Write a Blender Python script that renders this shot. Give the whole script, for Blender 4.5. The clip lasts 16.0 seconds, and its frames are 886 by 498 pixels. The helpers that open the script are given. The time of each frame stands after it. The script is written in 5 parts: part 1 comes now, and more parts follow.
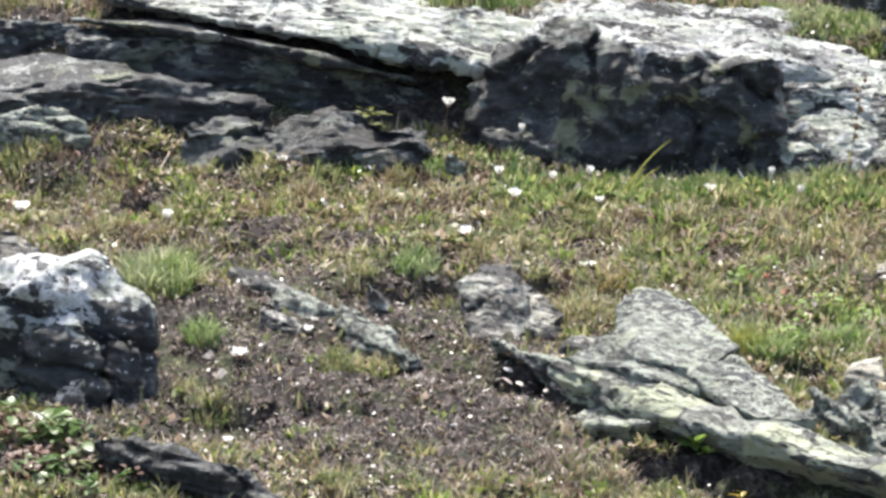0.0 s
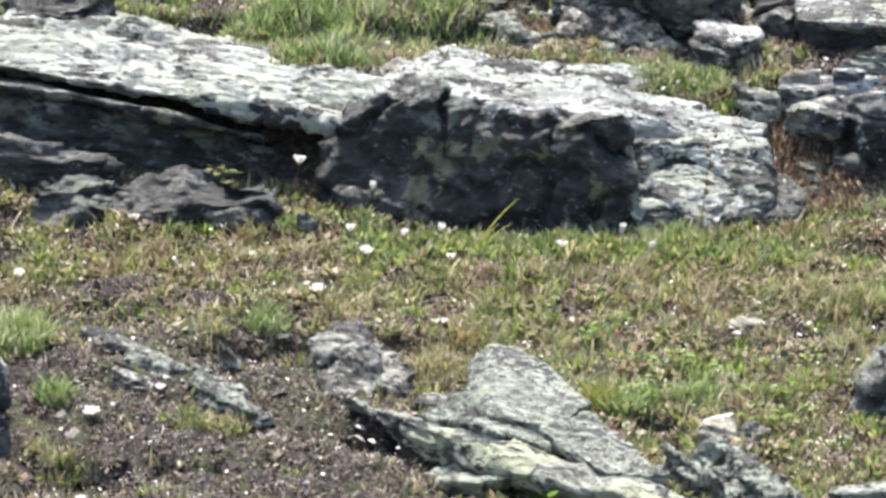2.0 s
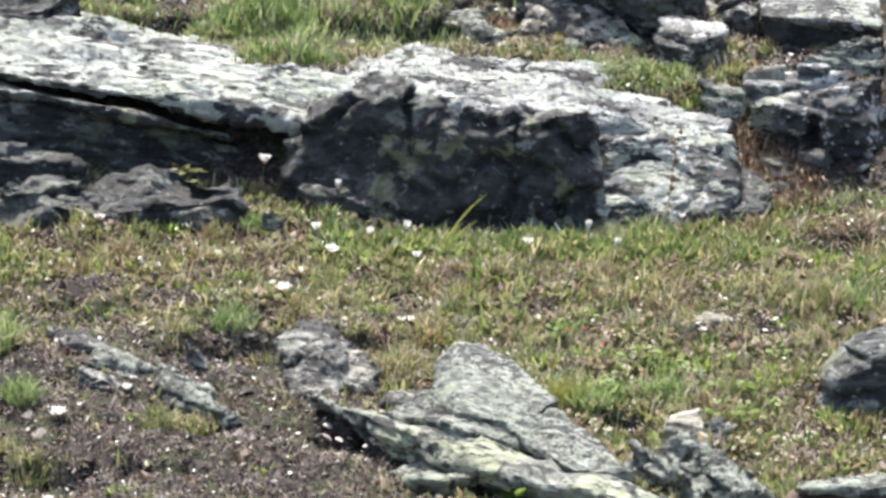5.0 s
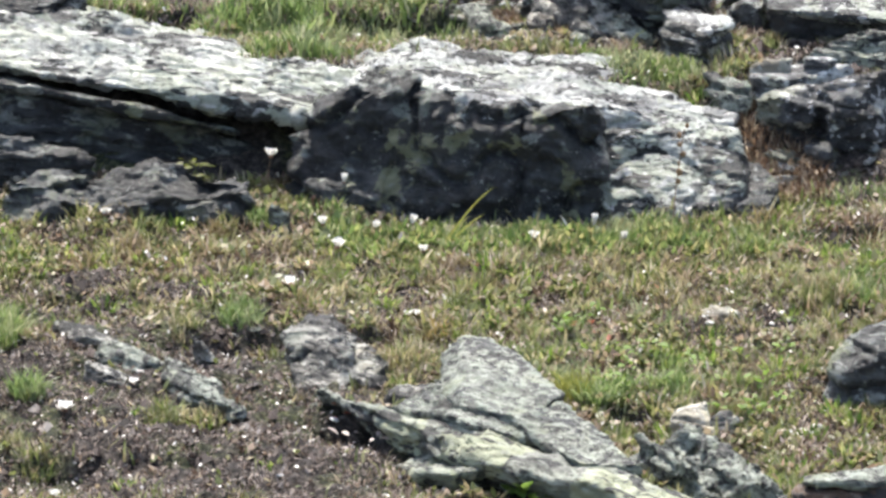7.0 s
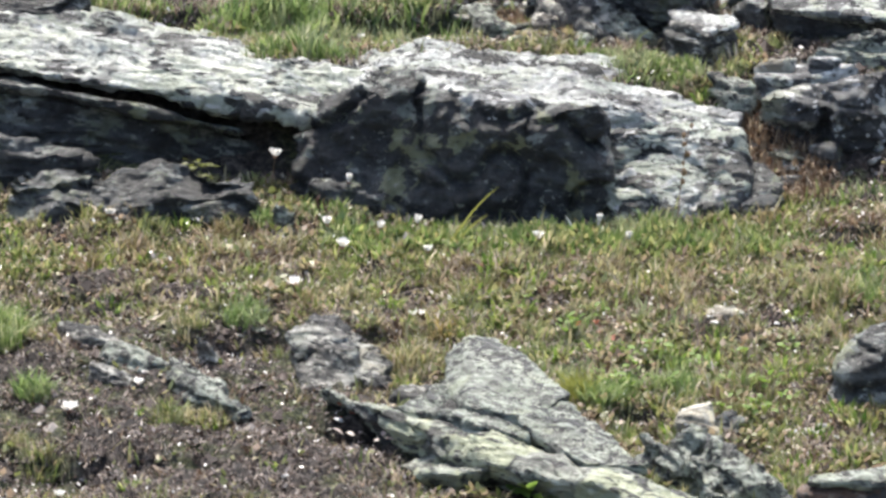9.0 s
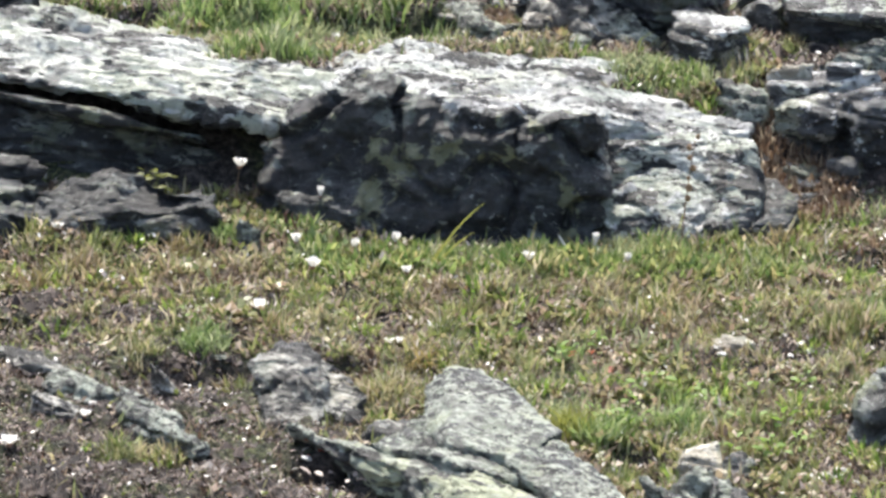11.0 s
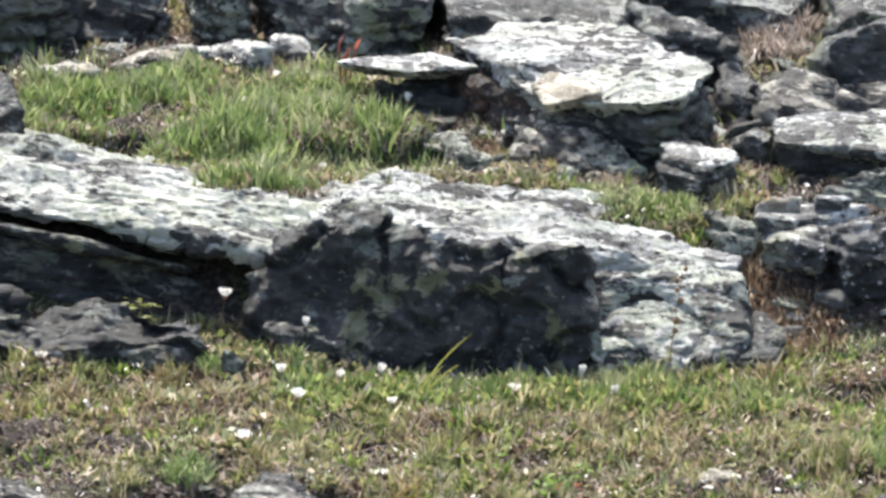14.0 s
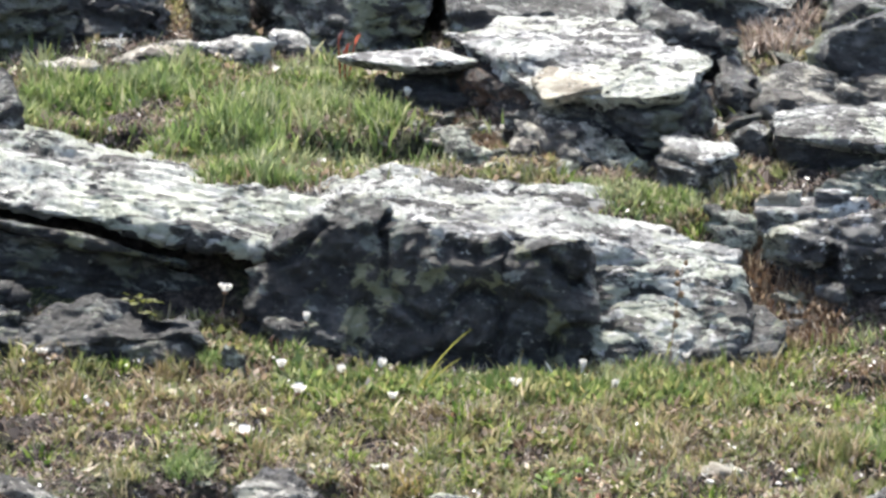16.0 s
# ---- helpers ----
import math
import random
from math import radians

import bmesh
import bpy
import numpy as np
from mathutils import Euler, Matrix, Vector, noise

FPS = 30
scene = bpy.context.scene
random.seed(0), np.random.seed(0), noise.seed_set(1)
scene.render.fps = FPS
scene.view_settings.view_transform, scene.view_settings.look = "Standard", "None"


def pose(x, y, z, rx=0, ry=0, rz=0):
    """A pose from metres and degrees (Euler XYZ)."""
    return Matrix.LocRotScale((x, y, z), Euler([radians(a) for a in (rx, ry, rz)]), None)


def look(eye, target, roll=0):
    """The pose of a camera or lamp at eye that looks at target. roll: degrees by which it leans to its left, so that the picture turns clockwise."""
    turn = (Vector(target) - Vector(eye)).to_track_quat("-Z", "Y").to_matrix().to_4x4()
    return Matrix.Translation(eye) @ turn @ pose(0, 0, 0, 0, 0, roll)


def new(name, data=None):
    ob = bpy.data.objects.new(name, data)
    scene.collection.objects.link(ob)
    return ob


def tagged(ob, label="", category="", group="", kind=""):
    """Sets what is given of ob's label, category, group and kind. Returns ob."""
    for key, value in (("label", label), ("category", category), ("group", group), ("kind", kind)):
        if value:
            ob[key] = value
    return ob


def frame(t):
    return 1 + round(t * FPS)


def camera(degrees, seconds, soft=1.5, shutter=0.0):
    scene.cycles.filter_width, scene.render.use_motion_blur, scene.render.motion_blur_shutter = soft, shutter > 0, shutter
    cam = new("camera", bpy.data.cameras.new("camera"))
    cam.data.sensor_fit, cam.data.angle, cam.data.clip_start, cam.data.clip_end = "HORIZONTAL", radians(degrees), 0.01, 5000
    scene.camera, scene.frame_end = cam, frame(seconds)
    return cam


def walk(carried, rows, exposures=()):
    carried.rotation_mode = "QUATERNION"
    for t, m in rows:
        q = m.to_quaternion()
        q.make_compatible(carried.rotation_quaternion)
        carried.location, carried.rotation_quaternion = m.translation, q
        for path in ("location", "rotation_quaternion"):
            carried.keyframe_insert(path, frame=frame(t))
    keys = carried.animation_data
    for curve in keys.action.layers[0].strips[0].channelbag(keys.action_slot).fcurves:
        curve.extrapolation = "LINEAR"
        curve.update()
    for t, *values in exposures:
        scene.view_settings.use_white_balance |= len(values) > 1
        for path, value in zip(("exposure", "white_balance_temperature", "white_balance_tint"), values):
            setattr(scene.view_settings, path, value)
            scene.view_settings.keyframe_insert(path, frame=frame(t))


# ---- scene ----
# A stony tundra slope seen through a long lens from about sixteen metres.
cam = camera(5.37, 16.0, soft=2.8)
FAR, NEAR = Vector((0, -15.844, 2.227)), Vector((0, -14.314, 2.012))
# seconds, share of the way from FAR to NEAR, yaw, pitch, roll
ROWS = [
    (0.0, 0, 1.141, -8.308, -0.64), (0.5, 0, 0.598, -7.989, -0.67), (1.0, 0, 0.364, -7.800, -0.68),
    (1.5, 0, 0.204, -8.017, -0.70), (2.0, 0, 0.209, -7.951, -0.48), (2.5, 0, 0.110, -8.009, -0.39),
    (3.0, 0, -0.033, -8.116, 0.07), (3.5, 0, -0.119, -8.132, 0.03), (4.0, 0, -0.026, -8.043, -0.13),
    (4.2, 0, -0.047, -8.014, -0.15), (6.3, 0, -0.025, -7.947, -0.12), (6.5, 0, -0.025, -7.970, -0.03),
    (7.0, 0, -0.020, -8.001, -0.06), (7.5, 0, -0.012, -8.007, -0.11), (8.0, 0, -0.004, -8.062, -0.28),
    (8.5, 0, 0.033, -7.991, -0.15), (9.0, 0, 0.000, -8.000, 0.00), (9.2, 0, -0.065, -8.061, 0.05),
    (9.7, 0.14, -0.055, -8.03, -0.1), (10.25, 0.5, -0.035, -7.96, -0.3), (10.8, 0.86, -0.03, -7.89, -0.5),
    (11.3, 1, -0.023, -7.856, -0.59), (11.5, 1, 0.098, -7.855, -0.57), (12.0, 1, 0.085, -7.756, -0.65),
    (12.5, 1, -0.084, -7.518, -0.71), (13.0, 1, 0.002, -7.519, -0.71), (13.5, 1, -0.092, -7.245, -0.86),
    (14.0, 1, -0.089, -7.071, -0.86), (14.5, 1, -0.080, -7.077, -0.77), (15.0, 1, -0.010, -7.133, -0.58),
    (15.5, 1, 0.011, -7.130, -0.54), (16.0, 1, -0.113, -7.103, -0.66),
]
walk(cam, [(t, pose(*FAR.lerp(NEAR, k), 90 + pitch, roll, yaw)) for t, k, yaw, pitch, roll in ROWS],
     [(0.0, 1.37), (1.5, 1.42), (4.2, 1.37), (6.3, 1.33), (8.0, 1.3), (9.0, 1.24), (11.3, 1.37), (12.5, 1.33), (16.0, 1.37)])

# ---- sky and sun ----
SUN_UP, SUN_SIDE = 68, -14          # degrees above the horizon; to the left of straight ahead
world = bpy.data.worlds.new("sky")
scene.world = world
world.use_nodes = True
sky = world.node_tree.nodes.new("ShaderNodeTexSky")
sky.sky_type, sky.sun_disc = "NISHITA", False
sky.dust_density, sky.ozone_density = 3.5, 0.6
sky.sun_elevation, sky.sun_rotation = radians(SUN_UP), radians(SUN_SIDE)
world.node_tree.links.new(sky.outputs[0], world.node_tree.nodes["Background"].inputs[0])
world.node_tree.nodes["Background"].inputs[1].default_value = 0.15
sun_data = bpy.data.lights.new("sun", "SUN")
sun_data.energy, sun_data.angle, sun_data.color = 3.7, radians(0.6), (1.0, 0.955, 0.86)
sun = new("sun", sun_data)
toward = Vector((math.sin(radians(SUN_SIDE)) * math.cos(radians(SUN_UP)), math.cos(radians(SUN_SIDE)) * math.cos(radians(SUN_UP)), math.sin(radians(SUN_UP))))
sun.matrix_basis = look(toward * 30, (0, 0, 0))


# ---- numeric noise ----
def perlin(p, seed=0):
    """Gradient noise in -1..1 at the rows of p."""
    p = np.asarray(p, dtype=np.float64)
    cell = np.floor(p).astype(np.int64)
    f = p - cell
    w = f * f * f * (f * (f * 6 - 15) + 10)
    total = np.zeros(len(p))
    for dx in (0, 1):
        for dy in (0, 1):
            for dz in (0, 1):
                h = (cell[:, 0] + dx) * 374761393 + (cell[:, 1] + dy) * 668265263 + (cell[:, 2] + dz) * 2147483647 + seed * 144269504
                h = (h ^ (h >> 13)) * 1274126177 & 0x7FFFFFFF
                h = (h ^ (h >> 15)) * 2246822519 & 0x7FFFFFFF
                a, b = (h & 1023) / 1023 * 2 * np.pi, ((h >> 10) & 1023) / 1023 * 2 - 1
                r = np.sqrt(1 - b * b)
                dot = (f[:, 0] - dx) * r * np.cos(a) + (f[:, 1] - dy) * r * np.sin(a) + (f[:, 2] - dz) * b
                total += dot * np.where(dx, w[:, 0], 1 - w[:, 0]) * np.where(dy, w[:, 1], 1 - w[:, 1]) * np.where(dz, w[:, 2], 1 - w[:, 2])
    return total * 1.5


def fbm(p, octaves=4, seed=0):
    p = np.asarray(p, dtype=np.float64)
    return sum(perlin(p * 2 ** k, seed + k) / 2 ** k for k in range(octaves))


def flat3(x, y, scale):
    return np.stack([np.asarray(x) * scale, np.asarray(y) * scale, np.zeros(np.shape(x))], 1)


def ramp(a, b, t):
    t = np.clip((t - a) / (b - a), 0, 1)
    return t * t * (3 - 2 * t)


def lay(x, y):
    """Height of the bare ground: a slope that climbs away, a step under the outcrop, a dip and a bank on the near side."""
    x, y = np.asarray(x, dtype=np.float64), np.asarray(y, dtype=np.float64)
    up = np.where(y < 30, y, 30 + 40 * np.tanh((y - 30) / 60))
    z = 0.249 * np.maximum(up, -1.6) + 0.13 * ramp(0.2, 0.5, y)
    low = np.minimum(y + 1.6, 0)
    z += np.where(y < -1.6, 0.249 * low * np.exp(low / 1.2) + 1.05 * ramp(-1.6, -12, y), 0)
    far = np.hypot(x, y + 6)
    return z + 0.5 * ramp(25, 80, far) * perlin(flat3(x, y, 0.02), 3) * np.minimum(far / 60, 20)


# back edges of small hollows in the soil: centre, half width, depth
HOLLOWS = [((-0.330, -0.372), 0.10, 0.032), ((-0.440, -0.372), 0.05, 0.026), ((-0.610, -0.235), 0.07, 0.022), ((-0.120, -0.365), 0.07, 0.028), ((-0.968, 0.036), 0.06, 0.024),
           ((-0.811, -0.022), 0.035, 0.028), ((-0.631, -0.200), 0.05, 0.022), ((-0.430, -0.420), 0.05, 0.022), ((0.316, -0.700), 0.04, 0.022), ((-0.782, -0.730), 0.05, 0.024),
           ((-0.634, -0.962), 0.09, 0.02), ((-0.450, -0.880), 0.08, 0.016), ((0.570, -0.300), 0.04, 0.018), ((0.690, 0.060), 0.07, 0.02), ((-0.480, 0.755), 0.08, 0.035), ((-0.075, 0.725), 0.13, 0.05), ((-0.300, 0.710), 0.08, 0.04),
           ((0.110, -1.075), 0.08, 0.05), ((0.220, -1.150), 0.08, 0.055), ((0.350, -1.250), 0.09, 0.055), ((0.480, -1.340), 0.09, 0.05), ((-0.150, -0.740), 0.06, 0.03), ((0.060, 0.210), 0.14, 0.04), ((0.200, 0.200), 0.10, 0.038), ((-0.620, -0.880), 0.08, 0.04)]


def hollow(x, y):
    """A steep back wall, with the floor rising gently towards the near side."""
    deep = np.zeros(len(x))
    wob = 0.02 * perlin(flat3(x, y, 22), 17)
    for (cx, cy), half, depth in HOLLOWS:
        v = y - cy + wob
        deep = np.maximum(deep, depth * np.exp(-((x - cx) / half) ** 4) * (1 - ramp(-0.012, 0.012, v)) * ramp(-0.16, -0.02, v))
    return deep


MOUND, RISE = (-0.938, 0.185), (-0.548, 0.118)


def ground_z(x, y):
    x, y = np.atleast_1d(x), np.atleast_1d(y)
    swell = 0.055 * np.exp(-((x - MOUND[0]) / 0.22) ** 2 - ((y - MOUND[1]) / 0.09) ** 2)
    swell = swell + 0.022 * np.exp(-((x - RISE[0]) / 0.2) ** 2 - ((y - RISE[1]) / 0.08) ** 2)
    return lay(x, y) + swell - hollow(x, y) + 0.014 * perlin(flat3(x, y, 5), 11) + 0.012 * perlin(flat3(x, y, 13), 12)


# ---- materials ----
def mat(name):
    m = bpy.data.materials.new(name)
    m.use_nodes = True
    return m, m.node_tree.nodes, m.node_tree.links, m.node_tree.nodes["Principled BSDF"]


def tex_noise(nt, vec, scale, detail=6, rough=0.6, stretch=None, distort=0.0):
    n = nt.nodes.new("ShaderNodeTexNoise")
    n.inputs["Scale"].default_value, n.inputs["Detail"].default_value = scale, detail
    n.inputs["Roughness"].default_value, n.inputs["Distortion"].default_value = rough, distort
    if stretch:
        mp = nt.nodes.new("ShaderNodeMapping")
        mp.vector_type = "TEXTURE"
        mp.inputs["Scale"].default_value = [1 / a for a in stretch[:3]]
        mp.inputs["Rotation"].default_value = [radians(a) for a in stretch[3:]]
        nt.links.new(vec, mp.inputs[0])
        vec = mp.outputs[0]
    nt.links.new(vec, n.inputs["Vector"])
    k = int(detail) + 1
    spread = 0.125 * math.sqrt(sum(rough ** (2 * i) for i in range(k))) / sum(rough ** i for i in range(k))
    mr = nt.nodes.new("ShaderNodeMapRange")
    mr.inputs[1].default_value, mr.inputs[2].default_value = 0.5 - 2.2 * spread, 0.5 + 2.2 * spread
    nt.links.new(n.outputs["Fac"], mr.inputs[0])
    return mr.outputs[0]


def cut(share):
    """The level that the given share of a stretched noise lies above."""
    return 0.5 + math.log((1 - share) / share) / 1.7 / 4.4


def steps(nt, fac, stops):
    r = nt.nodes.new("ShaderNodeValToRGB")
    nt.links.new(fac, r.inputs[0])
    while len(r.color_ramp.elements) < len(stops):
        r.color_ramp.elements.new(0.5)
    for e, (at, c) in zip(r.color_ramp.elements, stops):
        e.position, e.color = at, (*c, 1) if len(c) == 3 else (c[0], c[0], c[0], 1)
    return r.outputs[0]


def blend(nt, fac, a, b, how="MIX"):
    n = nt.nodes.new("ShaderNodeMix")
    n.data_type, n.blend_type = "RGBA", how
    for socket, v in ((n.inputs[0], fac), (n.inputs[6], a), (n.inputs[7], b)):
        if isinstance(v, (int, float)):
            socket.default_value = v
        elif isinstance(v, tuple):
            socket.default_value = (*v, 1)
        else:
            nt.links.new(v, socket)
    return n.outputs[2]


def drift(nt, fine, broad, amount):
    """A fine noise shifted up and down by a broad one."""
    m = nt.nodes.new("ShaderNodeMath")
    m.operation = "MULTIPLY_ADD"
    m.inputs[1].default_value, m.inputs[2].default_value = amount, -amount / 2
    nt.links.new(broad, m.inputs[0])
    a = nt.nodes.new("ShaderNodeMath")
    nt.links.new(fine, a.inputs[0])
    nt.links.new(m.outputs[0], a.inputs[1])
    return a.outputs[0]


def rock_material(name, dark, mid, crust, crust_share, black_share, tint, tint_share, gloss=0.5, grain=16, streak=0.85, speck=0.8, dip=(-8, 10, 0), hue_size=8, broad=0.7, crown=None, mottle=0.55, mica=0.5):
    """Foliated schist: two greys along the layers, patches of pale crustose lichen, spots of black and of coloured lichen."""
    m, nodes, links, bsdf = mat(name)
    nt = m.node_tree
    co = nodes.new("ShaderNodeTexCoord").outputs["Object"]
    layers = tex_noise(nt, co, 9, 8, 0.65, (1, 1, 3, *dip))
    base = steps(nt, layers, [(0.15, dark), (0.55, mid), (0.95, tuple(c * 1.7 for c in mid))])
    patch = tex_noise(nt, co, grain, 9, mottle, (streak, 1, 1.15, *dip), 0.5)
    patch = drift(nt, patch, tex_noise(nt, co, 6, 6, 0.55, (0.8, 1, 1, *dip), 0.9), broad)
    # more white crust with height: sunlight on the crown put into the colour
    if crown:
        xyz = nodes.new("ShaderNodeSeparateXYZ")
        links.new(co, xyz.inputs[0])
        high = nodes.new("ShaderNodeMapRange")
        high.inputs[1].default_value, high.inputs[2].default_value = crown
        links.new(xyz.outputs[2], high.inputs[0])
        patch = drift(nt, patch, high.outputs[0], 2.2)
    e = cut(crust_share)
    mask = steps(nt, patch, [(e - 0.04, (0,)), (e + 0.06, (1,))])
    fine = tex_noise(nt, co, 110, 4, 0.7)
    crust_col = steps(nt, fine, [(0.1, tuple(c * 0.6 for c in crust)), (0.75, crust)])
    dull = tuple(c * k for c, k in zip(crust, (0.5, 0.55, 0.5)))
    crust_col = blend(nt, steps(nt, tex_noise(nt, co, 13, 7, 0.58, (streak, 1, 1, *dip), 0.8), [(0.54, (0,)), (0.68, (0.7,))]), crust_col, dull)
    col = blend(nt, mask, base, crust_col)
    hue = tex_noise(nt, co, hue_size, 8, 0.62, None, 0.5)
    e = cut(tint_share)
    col = blend(nt, steps(nt, hue, [(e - 0.02, (0,)), (e + 0.07, (0.85,))]), col, blend(nt, 0.75, crust_col, tint))
    spots = tex_noise(nt, co, grain * 1.5, 7, 0.58, (streak, 1, 1.3, *dip), 0.3)
    spots = drift(nt, spots, tex_noise(nt, co, 7, 5, 0.6, (1, 1, 1, 40, 0, 0)), 0.75)
    e = cut(black_share)
    col = blend(nt, steps(nt, spots, [(e - 0.03, (0,)), (e + 0.03, (0.95,))]), col, (0.024, 0.024, 0.026))
    specks = tex_noise(nt, co, 60, 3, 0.55, (streak, 1, 1.2, *dip))
    col = blend(nt, steps(nt, specks, [(speck + 0.03, (0,)), (speck + 0.09, (0.7,))]), col, tuple(min(c * 1.15, 0.7) for c in crust))
    col = blend(nt, steps(nt, specks, [(0.1, (0.8,)), (0.18, (0,))]), col, (0.03, 0.03, 0.031))
    links.new(col, bsdf.inputs["Base Color"])
    bsdf.inputs["Specular IOR Level"].default_value = mica
    links.new(steps(nt, fine, [(0.2, (gloss - 0.1,)), (0.8, (gloss + 0.2,))]), bsdf.inputs["Roughness"])
    h1 = tex_noise(nt, co, 26, 10, 0.7, (0.8, 1, 4, *dip))
    h2 = tex_noise(nt, co, 120, 5, 0.7)
    for h, dist, strength in ((h1, 0.006, 0.9), (h2, 0.0016, 0.9)):
        b = nodes.new("ShaderNodeBump")
        b.inputs["Distance"].default_value, b.inputs["Strength"].default_value = dist, strength
        links.new(h, b.inputs["Height"])
        if bsdf.inputs["Normal"].is_linked:
            links.new(bsdf.inputs["Normal"].links[0].from_socket, b.inputs["Normal"])
        links.new(b.outputs[0], bsdf.inputs["Normal"])
    return m


SCHIST_PALE = rock_material("pale_lichen_schist", (0.06, 0.06, 0.063), (0.22, 0.22, 0.217), (0.74, 0.75, 0.72), 0.72, 0.18, (0.46, 0.48, 0.41), 0.24, 0.32, 20, 0.4, broad=1.0, mottle=0.62, mica=0.65)
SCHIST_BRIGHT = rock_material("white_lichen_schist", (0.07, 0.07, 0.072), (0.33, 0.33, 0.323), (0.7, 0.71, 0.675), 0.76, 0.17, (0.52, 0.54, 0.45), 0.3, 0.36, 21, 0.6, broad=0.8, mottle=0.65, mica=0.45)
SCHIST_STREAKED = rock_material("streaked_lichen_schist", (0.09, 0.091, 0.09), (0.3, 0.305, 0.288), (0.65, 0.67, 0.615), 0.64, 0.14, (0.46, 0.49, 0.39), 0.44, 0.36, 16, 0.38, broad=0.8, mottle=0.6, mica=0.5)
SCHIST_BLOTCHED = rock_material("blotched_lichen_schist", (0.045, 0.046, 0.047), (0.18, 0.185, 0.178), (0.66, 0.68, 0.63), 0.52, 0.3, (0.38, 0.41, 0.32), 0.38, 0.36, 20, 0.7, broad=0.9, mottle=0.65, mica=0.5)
SCHIST_DARK = rock_material("dark_lichen_schist", (0.024, 0.025, 0.026), (0.064, 0.067, 0.066), (0.35, 0.365, 0.34), 0.34, 0.32, (0.22, 0.24, 0.13), 0.22, 0.42, 20, 0.75, 0.85, mottle=0.65)
# near-black tone: carries the shade on ledges, undersides and fronts; elsewhere dark rock
SCHIST_BARE_SHADE = rock_material("bare_dark_shade_schist", (0.02, 0.02, 0.022), (0.058, 0.06, 0.06), (0.27, 0.28, 0.26), 0.2, 0.3, (0.14, 0.15, 0.1), 0.16, 0.45, 18, 0.6, 0.9, mottle=0.6)
# olive lichen over a base darkened to hold the shade of the boulder's front
SCHIST_SHADE_FACE = rock_material("olive_blotched_shade_schist", (0.014, 0.015, 0.017), (0.04, 0.043, 0.045), (0.25, 0.265, 0.245), 0.22, 0.44, (0.25, 0.255, 0.135), 0.2, 0.45, 17, 0.95, 0.93, hue_size=9, broad=0.8, mottle=0.62)
SCHIST_DULL = rock_material("dull_brown_grey_schist", (0.035, 0.033, 0.03), (0.105, 0.1, 0.09), (0.44, 0.43, 0.385), 0.5, 0.22, (0.29, 0.27, 0.2), 0.24, 0.45, 22, 0.6, 0.84, (0, 8, -30), mottle=0.66)
SCHIST_SPOTTED = rock_material("spotted_lichen_schist", (0.022, 0.023, 0.025), (0.07, 0.072, 0.074), (0.64, 0.64, 0.63), 0.32, 0.42, (0.28, 0.29, 0.2), 0.12, 0.42, 13, broad=0.9)
# dark lichen-spotted rock whose top is whitened as if sunlit
SCHIST_SUN_CROWN = rock_material("sun_whitened_crust_schist", (0.02, 0.021, 0.023), (0.055, 0.058, 0.06), (0.82, 0.82, 0.81), 0.16, 0.3, (0.24, 0.26, 0.18), 0.12, 0.4, 12, 0.85, 0.88, broad=0.8, crown=(0.2, 0.36))
SCHIST_GREY = rock_material("grey_schist", (0.05, 0.055, 0.048), (0.15, 0.16, 0.138), (0.37, 0.4, 0.335), 0.56, 0.14, (0.32, 0.35, 0.25), 0.26, 0.45, 44, 0.8, 0.74, (0, 8, -38), mottle=0.7)
SCHIST_YELLOW = rock_material("yellow_lichen_schist", (0.055, 0.057, 0.05), (0.165, 0.17, 0.148), (0.4, 0.42, 0.35), 0.52, 0.16, (0.5, 0.53, 0.34), 0.48, 0.48, 24, 0.4, 0.74, (0, 8, -38), hue_size=7, mottle=0.66)
SCHIST_RUST = rock_material("rust_brown_schist", (0.03, 0.02, 0.016), (0.11, 0.065, 0.045), (0.24, 0.19, 0.15), 0.14, 0.3, (0.17, 0.095, 0.06), 0.36, 0.55, 26, mottle=0.66)
SCHIST_CREAM = rock_material("cream_schist", (0.24, 0.21, 0.16), (0.42, 0.38, 0.3), (0.72, 0.68, 0.57), 0.7, 0.03, (0.62, 0.55, 0.38), 0.2, 0.5, 10, speck=0.95)
SCHIST_TAN = rock_material("rusty_schist", (0.06, 0.05, 0.042), (0.18, 0.155, 0.13), (0.56, 0.53, 0.46), 0.58, 0.16, (0.4, 0.34, 0.24), 0.28, 0.45, 24, mottle=0.62)


def soil_material():
    m, nodes, links, bsdf = mat("tundra_soil")
    nt = m.node_tree
    co = nodes.new("ShaderNodeTexCoord").outputs["Object"]
    a = tex_noise(nt, co, 60, 8, 0.7)
    col = steps(nt, a, [(0.15, (0.015, 0.01, 0.008)), (0.5, (0.056, 0.043, 0.037)), (0.95, (0.15, 0.122, 0.106))])
    moss = steps(nt, tex_noise(nt, co, 5, 6, 0.6), [(0.45, (0,)), (0.75, (0.7,))])
    col = blend(nt, moss, col, steps(nt, tex_noise(nt, co, 120, 4, 0.6), [(0.3, (0.03, 0.04, 0.012)), (0.7, (0.13, 0.15, 0.05))]))
    links.new(col, bsdf.inputs["Base Color"])
    bsdf.inputs["Roughness"].default_value = 0.9
    b = nodes.new("ShaderNodeBump")
    b.inputs["Distance"].default_value, b.inputs["Strength"].default_value = 0.012, 1
    links.new(a, b.inputs["Height"])
    links.new(b.outputs[0], bsdf.inputs["Normal"])
    return m


